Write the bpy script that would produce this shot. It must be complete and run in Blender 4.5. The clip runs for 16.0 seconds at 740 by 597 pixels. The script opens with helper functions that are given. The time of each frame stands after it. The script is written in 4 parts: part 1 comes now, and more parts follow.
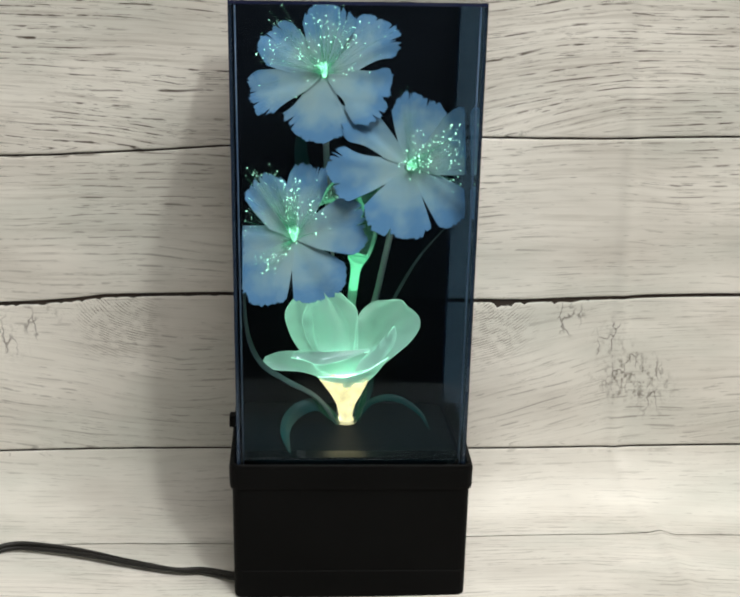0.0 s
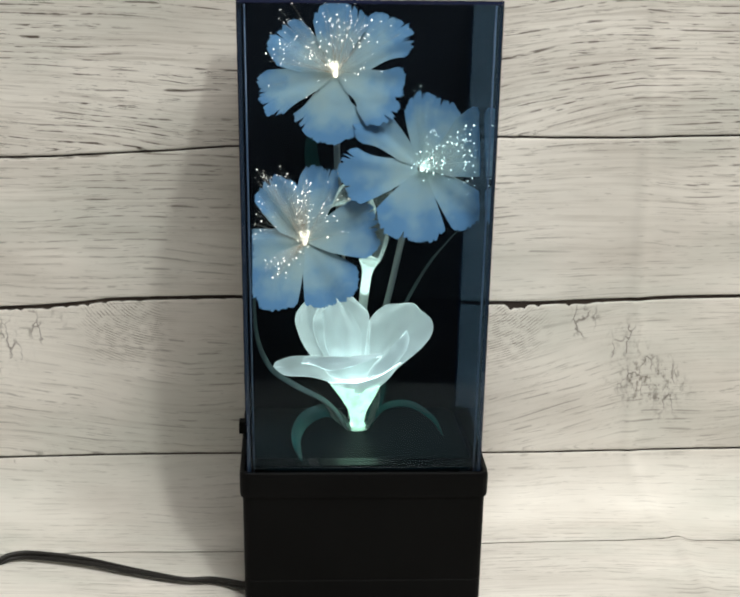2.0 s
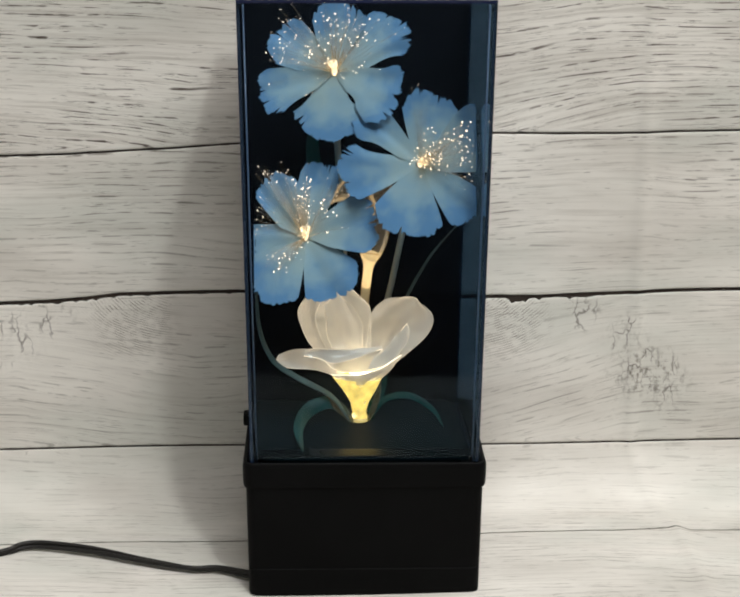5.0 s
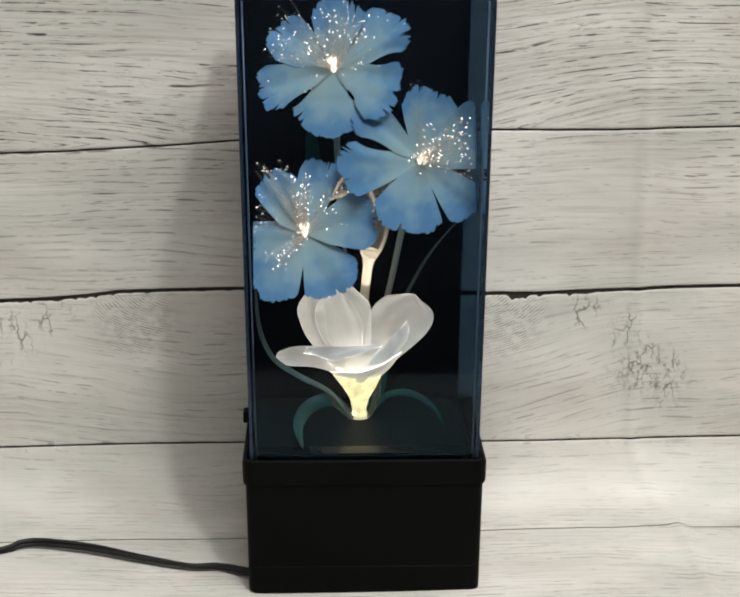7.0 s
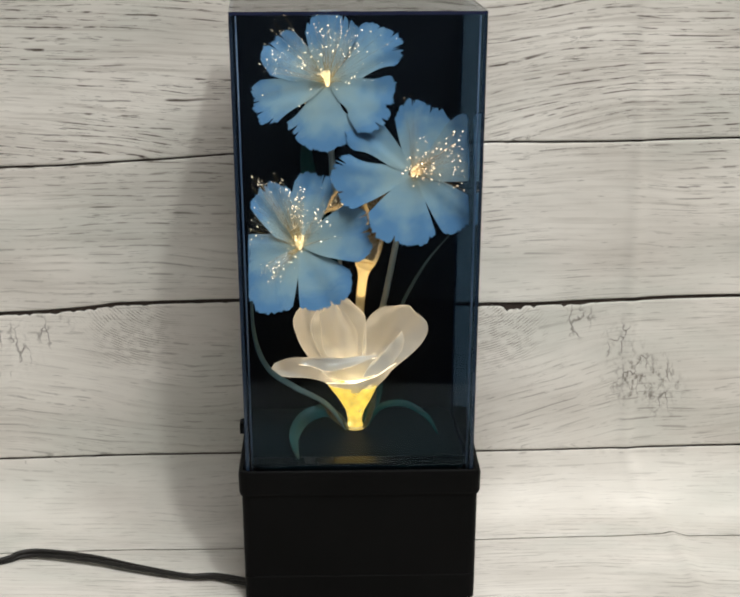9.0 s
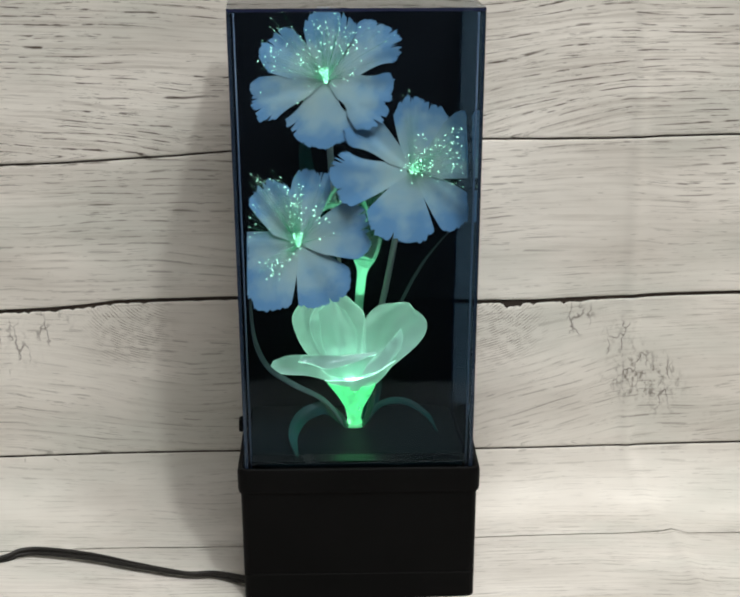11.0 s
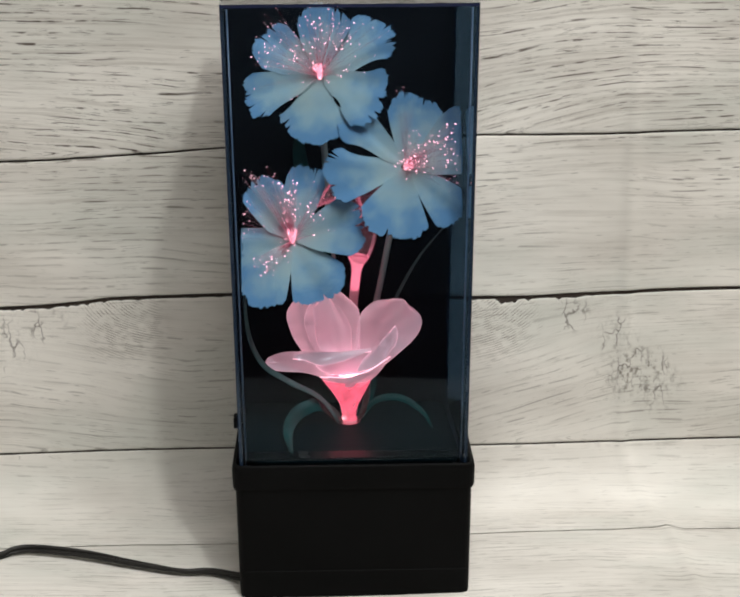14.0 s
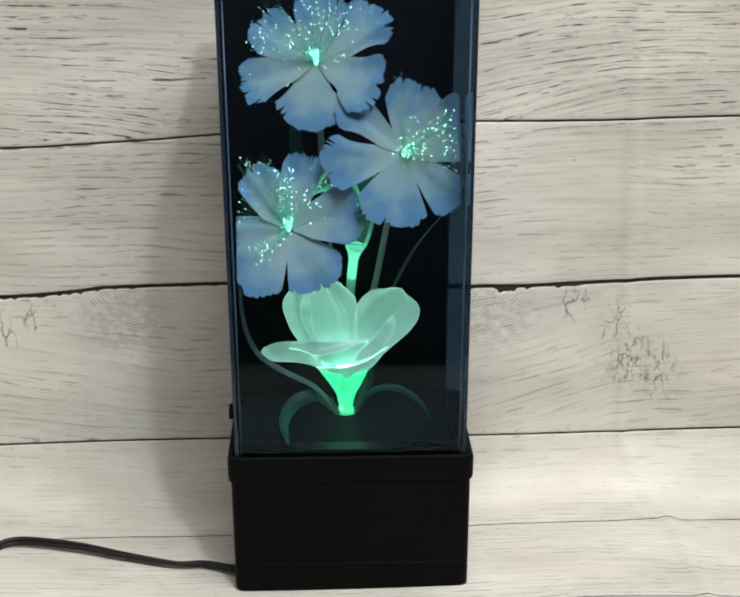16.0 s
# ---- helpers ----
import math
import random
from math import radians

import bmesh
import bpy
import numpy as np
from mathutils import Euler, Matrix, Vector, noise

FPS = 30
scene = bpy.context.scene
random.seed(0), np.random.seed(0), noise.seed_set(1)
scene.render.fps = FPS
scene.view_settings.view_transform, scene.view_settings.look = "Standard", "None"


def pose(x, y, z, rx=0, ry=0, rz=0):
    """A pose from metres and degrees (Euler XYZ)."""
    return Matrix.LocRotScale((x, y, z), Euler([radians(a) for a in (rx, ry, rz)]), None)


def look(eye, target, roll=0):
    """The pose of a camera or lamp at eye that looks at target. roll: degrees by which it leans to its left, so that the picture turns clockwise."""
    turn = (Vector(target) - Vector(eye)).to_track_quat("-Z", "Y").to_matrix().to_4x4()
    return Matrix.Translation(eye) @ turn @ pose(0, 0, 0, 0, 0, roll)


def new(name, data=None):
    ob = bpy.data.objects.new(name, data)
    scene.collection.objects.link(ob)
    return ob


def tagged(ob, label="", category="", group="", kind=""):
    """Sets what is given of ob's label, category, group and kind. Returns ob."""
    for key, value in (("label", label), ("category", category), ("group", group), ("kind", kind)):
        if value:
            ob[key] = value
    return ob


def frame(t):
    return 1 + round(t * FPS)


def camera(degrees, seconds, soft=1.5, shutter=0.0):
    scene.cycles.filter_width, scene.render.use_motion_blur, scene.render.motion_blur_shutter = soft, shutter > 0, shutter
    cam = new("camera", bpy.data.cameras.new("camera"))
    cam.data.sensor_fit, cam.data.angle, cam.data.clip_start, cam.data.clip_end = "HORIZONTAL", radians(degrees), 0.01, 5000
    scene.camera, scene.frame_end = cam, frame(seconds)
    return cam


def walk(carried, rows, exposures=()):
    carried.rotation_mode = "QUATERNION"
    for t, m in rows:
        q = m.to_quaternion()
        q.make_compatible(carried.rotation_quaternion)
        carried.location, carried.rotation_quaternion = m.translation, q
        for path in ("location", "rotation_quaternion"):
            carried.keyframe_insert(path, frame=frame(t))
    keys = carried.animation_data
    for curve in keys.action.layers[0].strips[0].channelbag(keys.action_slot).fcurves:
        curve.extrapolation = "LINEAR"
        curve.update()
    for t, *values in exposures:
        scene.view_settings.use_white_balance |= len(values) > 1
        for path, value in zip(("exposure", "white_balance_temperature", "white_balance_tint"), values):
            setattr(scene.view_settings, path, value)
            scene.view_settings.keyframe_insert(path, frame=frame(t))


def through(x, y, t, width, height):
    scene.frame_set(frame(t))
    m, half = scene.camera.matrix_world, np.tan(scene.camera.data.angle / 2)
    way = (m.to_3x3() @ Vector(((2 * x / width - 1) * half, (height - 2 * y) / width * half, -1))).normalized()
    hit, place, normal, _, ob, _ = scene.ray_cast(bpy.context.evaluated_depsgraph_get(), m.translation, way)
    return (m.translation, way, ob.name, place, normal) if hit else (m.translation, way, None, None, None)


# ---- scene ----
cam = camera(26.0, 16.0, soft=2.2)
PATH = [
    (0, (-0.0279, -0.7240, 0.3591), (0.0096, 0.0438, 0.1374), 1.03),
    (0.5, (-0.0269, -0.7226, 0.3607), (0.0104, 0.0447, 0.1374), 0.88),
    (1, (-0.0273, -0.7189, 0.3605), (0.0084, 0.0481, 0.1359), 0.78),
    (1.5, (-0.0315, -0.7112, 0.3608), (0.0064, 0.0549, 0.1336), 0.85),
    (2, (-0.0343, -0.7064, 0.3607), (0.0044, 0.0601, 0.1346), 0.85),
    (2.5, (-0.0329, -0.7057, 0.3604), (0.0038, 0.0605, 0.1330), 0.75),
    (3, (-0.0273, -0.7117, 0.3637), (0.0045, 0.0541, 0.1344), 0.54),
    (3.5, (-0.0240, -0.7187, 0.3650), (0.0043, 0.0475, 0.1369), 0.39),
    (4, (-0.0225, -0.7213, 0.3639), (0.0035, 0.0451, 0.1361), 0.37),
    (6.5, (-0.0183, -0.7216, 0.3645), (0.0039, 0.0445, 0.1351), 0.27),
    (7, (-0.0188, -0.7203, 0.3637), (0.0036, 0.0457, 0.1341), 0.23),
    (7.5, (-0.0187, -0.7218, 0.3625), (0.0036, 0.0448, 0.1347), 0.18),
    (8, (-0.0172, -0.7248, 0.3631), (0.0045, 0.0423, 0.1371), 0.14),
    (8.5, (-0.0159, -0.7292, 0.3633), (0.0042, 0.0389, 0.1405), 0.03),
    (9, (-0.0133, -0.7270, 0.3666), (0.0061, 0.0404, 0.1417), -0.06),
    (11.5, (-0.0110, -0.7252, 0.3660), (0.0063, 0.0418, 0.1393), -0.21),
    (12, (-0.0112, -0.7221, 0.3680), (0.0070, 0.0443, 0.1392), -0.32),
    (12.5, (-0.0128, -0.7214, 0.3661), (0.0055, 0.0448, 0.1369), -0.26),
    (13, (-0.0117, -0.7210, 0.3661), (0.0057, 0.0450, 0.1360), -0.27),
    (13.5, (-0.0122, -0.7239, 0.3640), (0.0066, 0.0427, 0.1360), -0.18),
    (14, (-0.0100, -0.7247, 0.3653), (0.0094, 0.0421, 0.1379), -0.28),
    (14.5, (-0.0074, -0.7217, 0.3689), (0.0103, 0.0436, 0.1365), -0.40),
    (15, (-0.0084, -0.7167, 0.3656), (0.0093, 0.0482, 0.1319), -0.30),
    (15.5, (-0.0089, -0.7156, 0.3654), (0.0097, 0.0490, 0.1308), -0.22),
    (16, (-0.0112, -0.7129, 0.3643), (0.0110, 0.0515, 0.1294), -0.23),
]
EXPOSURE = [(0, 0.18, 6600, 7.5), (2, 0.18, 6600, 8), (3.5, 0.07, 6450, 9.5), (7, 0.06, 6450, 9.5), (9, 0.09, 6500, 9.5), (12.5, 0.08, 6500, 9.5), (14.5, 0.10, 6500, 9.5), (15.5, 0.15, 6500, 7.5), (16, 0.15, 6500, 7.5)]
walk(cam, [(t, look(eye, target, roll)) for t, eye, target, roll in PATH], EXPOSURE)

# ---- light ----
KEY = (0.375, -1.04, 1.64)
world = bpy.data.worlds.new("world")
world.use_nodes = True
world.node_tree.nodes["Background"].inputs[0].default_value = (0.6, 0.62, 0.65, 1)
world.node_tree.nodes["Background"].inputs[1].default_value = 0.05
scene.world = world
scene.view_settings.exposure = 0.0


def area_lamp(name, m, sx, sy, watts, colour):
    data = bpy.data.lights.new(name, "AREA")
    data.shape, data.size, data.size_y, data.energy, data.color = "RECTANGLE", sx, sy, watts, colour
    ob = new(name, data)
    ob.matrix_basis = m
    return ob


# large unseen area light, added overhead for soft fill
area_lamp("overhead_fill_light", look((0.42, -0.80, 1.70), (0.42, -0.7999, 0)), 1.2, 0.9, 30.5, (1.0, 0.968, 0.935))
# small unseen key light, placed to throw the shadow to the left
area_lamp("shadow_key_light", look(KEY, (0, 0.05, 0.12)), 0.085, 0.085, 9.6, (0.955, 0.985, 0.95))

# ---- materials ----


def material(name):
    m = bpy.data.materials.new(name)
    m.use_nodes = True
    nt = m.node_tree
    nt.nodes.clear()
    out = nt.nodes.new("ShaderNodeOutputMaterial")
    return m, nt, out


def node(nt, kind, **ins):
    n = nt.nodes.new("ShaderNode" + kind)
    for k, v in ins.items():
        key = k.replace("_", " ")
        if hasattr(v, "is_output"):
            nt.links.new(v, n.inputs[key])
        else:
            n.inputs[key].default_value = v
    return n


def math_node(nt, op, a, b=0.0, clamp=False):
    n = nt.nodes.new("ShaderNodeMath")
    n.operation, n.use_clamp = op, clamp
    for i, v in enumerate((a, b)):
        if hasattr(v, "is_output"):
            nt.links.new(v, n.inputs[i])
        else:
            n.inputs[i].default_value = v
    return n.outputs[0]


def mix(nt, fac, a, b, blend="MIX"):
    n = nt.nodes.new("ShaderNodeMix")
    n.data_type, n.blend_type = "RGBA", blend
    for i, v in ((0, fac), (6, a), (7, b)):
        if hasattr(v, "is_output"):
            nt.links.new(v, n.inputs[i])
        else:
            n.inputs[i].default_value = v if i == 0 else (*v, 1)
    return n.outputs[2]


def ramp(nt, fac, stops, interp="LINEAR"):
    n = nt.nodes.new("ShaderNodeValToRGB")
    n.color_ramp.interpolation = interp
    els = n.color_ramp.elements
    while len(els) < len(stops):
        els.new(0.5)
    for e, (p, c) in zip(els, stops):
        e.position = p
    for e, (p, c) in zip(els, stops):
        e.color = (c, c, c, 1) if isinstance(c, float) else (*c, 1)
    nt.links.new(fac, n.inputs[0])
    return n.outputs[0]


def noise_tex(nt, vec, scale, detail=3.0, rough=0.5, distort=0.0):
    n = nt.nodes.new("ShaderNodeTexNoise")
    nt.links.new(vec, n.inputs["Vector"])
    n.inputs["Scale"].default_value = scale
    n.inputs["Detail"].default_value = detail
    n.inputs["Roughness"].default_value = rough
    n.inputs["Distortion"].default_value = distort
    return n.outputs["Fac"]


def scaled(nt, vec, s, shift=(0, 0, 0)):
    n = nt.nodes.new("ShaderNodeMapping")
    nt.links.new(vec, n.inputs[0])
    n.inputs["Scale"].default_value = s
    n.inputs["Location"].default_value = shift
    return n.outputs[0]


def bump(nt, height, strength, dist):
    n = nt.nodes.new("ShaderNodeBump")
    n.inputs["Strength"].default_value = strength
    n.inputs["Distance"].default_value = dist
    nt.links.new(height, n.inputs["Height"])
    return n.outputs[0]


def plastic(name, colour, rough, spread=0.25, scale=300.0, bumpy=0.15, spec=0.5, metal=0.0):
    m, nt, out = material(name)
    tc = nt.nodes.new("ShaderNodeTexCoord").outputs["Object"]
    big = noise_tex(nt, tc, scale * 0.08, 4)
    fine = noise_tex(nt, tc, scale * 4, 3)
    dark = tuple(c * (1 - spread) for c in colour)
    lite = tuple(min(1, c * (1 + spread)) for c in colour)
    col = mix(nt, ramp(nt, big, [(0.3, 0.0), (0.7, 1.0)]), dark, lite)
    b = node(nt, "BsdfPrincipled", Metallic=metal)
    b.inputs["Specular IOR Level"].default_value = spec
    nt.links.new(col, b.inputs["Base Color"])
    nt.links.new(math_node(nt, "ADD", math_node(nt, "MULTIPLY", big, 0.15), rough - 0.07), b.inputs["Roughness"])
    nt.links.new(bump(nt, fine, bumpy, 0.0004), b.inputs["Normal"])
    nt.links.new(b.outputs[0], out.inputs[0])
    return m


# The coloured wheel in the base turns once in fifteen seconds. What the fibres and the
# plastic bloom give off has the colour of the sector that stands over the bulb.
TURN = 15.0
AXIS = Vector((-0.024, 0.0555))
BULB = Vector((-0.002, 0.0555))
WHEEL_Z = 0.0635
GREEN, TEAL, CYAN, MINT = (0.01, 0.72, 0.24), (0.0, 0.80, 0.42), (0.02, 0.85, 0.72), (0.55, 0.95, 0.85)
AMBER, GOLD, CREAM, LIME = (1.0, 0.48, 0.03), (1.0, 0.58, 0.18), (1.0, 0.68, 0.40), (0.55, 0.85, 0.25)
PINK, MAGENTA, SALMON, RED = (1.0, 0.55, 0.52), (1.0, 0.16, 0.45), (1.0, 0.30, 0.24), (1.0, 0.05, 0.15)
WHEEL = [(0.0, GREEN), (0.02, GREEN), (0.055, GREEN), (0.075, TEAL), (0.1, CYAN), (0.13, MINT), (0.15, CREAM), (0.165, GOLD),
         (0.19, AMBER), (0.29, AMBER), (0.36, GOLD), (0.42, CREAM), (0.475, CREAM), (0.505, PINK), (0.533, MAGENTA), (0.548, MAGENTA),
         (0.562, SALMON), (0.578, GOLD), (0.60, AMBER), (0.68, LIME), (0.735, GREEN), (0.802, GREEN), (0.807, LIME), (0.814, CREAM), (0.87, GOLD),
         (0.9, SALMON), (0.93, RED), (0.960, RED), (0.971, SALMON), (0.983, CREAM)]


def wheel_colour(nt, wheel, lag=0.0):
    """The colour over the bulb: the wheel's turn is the difference of a point's bearing in the room and on the wheel."""
    geo = nt.nodes.new("ShaderNodeNewGeometry").outputs["Position"]
    tc = nt.nodes.new("ShaderNodeTexCoord")
    tc.object = wheel
    a = nt.nodes.new("ShaderNodeSeparateXYZ")
    nt.links.new(geo, a.inputs[0])
    b = nt.nodes.new("ShaderNodeSeparateXYZ")
    nt.links.new(tc.outputs["Object"], b.inputs[0])
    room = math_node(nt, "ARCTAN2", math_node(nt, "SUBTRACT", a.outputs[1], AXIS.y), math_node(nt, "SUBTRACT", a.outputs[0], AXIS.x))
    own = math_node(nt, "ARCTAN2", b.outputs[1], b.outputs[0])
    turn = math_node(nt, "DIVIDE", math_node(nt, "SUBTRACT", room, own), 2 * math.pi)
    return ramp(nt, math_node(nt, "FRACT", math_node(nt, "ADD", turn, 2.0 + lag)), WHEEL)


def gel_material():
    m, nt, out = material("coloured_gel")
    tc = nt.nodes.new("ShaderNodeTexCoord").outputs["Object"]
    b = nt.nodes.new("ShaderNodeSeparateXYZ")
    nt.links.new(tc, b.inputs[0])
    own = math_node(nt, "ARCTAN2", b.outputs[1], b.outputs[0])
    turn = math_node(nt, "FRACT", math_node(nt, "ADD", math_node(nt, "DIVIDE", own, -2 * math.pi), 2.0))
    t = nt.nodes.new("ShaderNodeBsdfTransparent")
    nt.links.new(mix(nt, 0.68, ramp(nt, turn, WHEEL), (1, 1, 1)), t.inputs[0])
    nt.links.new(t.outputs[0], out.inputs[0])
    return m


def acrylic_material(name, tint, ior=1.49):
    m, nt, out = material(name)
    t = node(nt, "BsdfTransparent", Color=(*tint, 1))
    tc = nt.nodes.new("ShaderNodeTexCoord").outputs["Object"]
    g = node(nt, "BsdfGlossy", Color=(1, 1, 1, 1))
    smear = noise_tex(nt, scaled(nt, tc, (1, 1, 0.4)), 25.0, 4)
    nt.links.new(math_node(nt, "MULTIPLY", smear, 0.06), g.inputs["Roughness"])
    f = node(nt, "Fresnel", IOR=ior)
    s = nt.nodes.new("ShaderNodeMixShader")
    nt.links.new(f.outputs[0], s.inputs[0])
    nt.links.new(t.outputs[0], s.inputs[1])
    nt.links.new(g.outputs[0], s.inputs[2])
    nt.links.new(s.outputs[0], out.inputs[0])
    return m


def petal_material(name, base, mid, tip):
    m, nt, out = material(name)
    tcn = nt.nodes.new("ShaderNodeTexCoord")
    uv = tcn.outputs["UV"]
    info = nt.nodes.new("ShaderNodeObjectInfo").outputs["Random"]
    s = nt.nodes.new("ShaderNodeSeparateXYZ")
    nt.links.new(uv, s.inputs[0])
    cloud = noise_tex(nt, tcn.outputs["Object"], 110.0, 4, 0.6)
    veins = noise_tex(nt, scaled(nt, uv, (2.5, 26, 1)), 1.0, 3, 0.6)
    along = math_node(nt, "ADD", s.outputs[0], math_node(nt, "MULTIPLY", math_node(nt, "SUBTRACT", cloud, 0.5), 1.15))
    along = math_node(nt, "ADD", along, math_node(nt, "MULTIPLY", math_node(nt, "SUBTRACT", info, 0.5), 0.16))
    col = ramp(nt, along, [(0.08, base), (0.5, mid), (0.92, tip)])
    col = mix(nt, math_node(nt, "MULTIPLY", ramp(nt, veins, [(0.45, 0.0), (0.75, 1.0)]), 0.07), col, tip)
    d = node(nt, "BsdfDiffuse", Color=col)
    t = node(nt, "BsdfTranslucent", Color=col)
    weave = noise_tex(nt, tcn.outputs["Object"], 2600.0, 2)
    nb = bump(nt, math_node(nt, "ADD", math_node(nt, "MULTIPLY", weave, 0.3), math_node(nt, "MULTIPLY", veins, 0.25)), 0.2, 0.0005)
    nt.links.new(nb, d.inputs["Normal"])
    x = nt.nodes.new("ShaderNodeMixShader")
    x.inputs[0].default_value = 0.28
    nt.links.new(d.outputs[0], x.inputs[1])
    nt.links.new(t.outputs[0], x.inputs[2])
    nt.links.new(x.outputs[0], out.inputs[0])
    return m


def milky_material(name, colour, clear=0.25, through=0.6, gloss=0.3, wheel=None, glow=0.0, lag=0.0, white=0.0, filter_colour=(1, 1, 1)):
    """Milky translucent plastic; with a wheel, added emission stands in for the light that it leads."""
    m, nt, out = material(name)
    tc = nt.nodes.new("ShaderNodeTexCoord").outputs["Object"]
    cloud = noise_tex(nt, tc, 70.0, 4)
    col = mix(nt, math_node(nt, "MULTIPLY", cloud, 0.35), colour, tuple(c * 0.75 for c in colour))
    d = node(nt, "BsdfDiffuse", Color=col)
    t = node(nt, "BsdfTranslucent", Color=col)
    p = node(nt, "BsdfTransparent", Color=(1, 1, 1, 1))
    g = node(nt, "BsdfGlossy", Color=(1, 1, 1, 1), Roughness=gloss)
    f = node(nt, "Fresnel", IOR=1.45)
    nb = bump(nt, noise_tex(nt, scaled(nt, tc, (1, 1, 0.35)), 260.0, 3), 0.25, 0.0008)
    nt.links.new(nb, g.inputs["Normal"])
    last = d.outputs[0]
    for fac, sh in ((through, t), (clear, p), (f.outputs[0], g)):
        x = nt.nodes.new("ShaderNodeMixShader")
        if hasattr(fac, "is_output"):
            nt.links.new(fac, x.inputs[0])
        else:
            x.inputs[0].default_value = fac
        nt.links.new(last, x.inputs[1])
        nt.links.new(sh.outputs[0], x.inputs[2])
        last = x.outputs[0]
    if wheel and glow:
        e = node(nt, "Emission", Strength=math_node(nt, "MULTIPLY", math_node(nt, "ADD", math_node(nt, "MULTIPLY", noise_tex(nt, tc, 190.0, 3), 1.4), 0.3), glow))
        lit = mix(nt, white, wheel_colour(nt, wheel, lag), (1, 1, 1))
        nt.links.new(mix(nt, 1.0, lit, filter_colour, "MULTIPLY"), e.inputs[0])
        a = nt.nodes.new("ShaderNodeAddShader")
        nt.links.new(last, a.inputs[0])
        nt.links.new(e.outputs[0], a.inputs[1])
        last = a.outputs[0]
    nt.links.new(last, out.inputs[0])
    return m


def glow_material(name, wheel, strength, lag=0.0, white=0.0):
    m, nt, out = material(name)
    info = nt.nodes.new("ShaderNodeNewGeometry").outputs["Random Per Island"]
    e = nt.nodes.new("ShaderNodeEmission")
    col = wheel_colour(nt, wheel, lag)
    nt.links.new(mix(nt, white, col, (1, 1, 1)), e.inputs[0])
    nt.links.new(math_node(nt, "MULTIPLY", math_node(nt, "ADD", math_node(nt, "POWER", info, 2.0), 0.25), strength), e.inputs[1])
    nt.links.new(e.outputs[0], out.inputs[0])
    return m


def fibre_material(lag):
    """Clear thread; faint emission added for leaked light and its haze over the petals."""
    return milky_material("clear_fibre", (0.5, 0.5, 0.5), 0.86, 0.3, 0.2, colour_wheel, 0.06, lag)


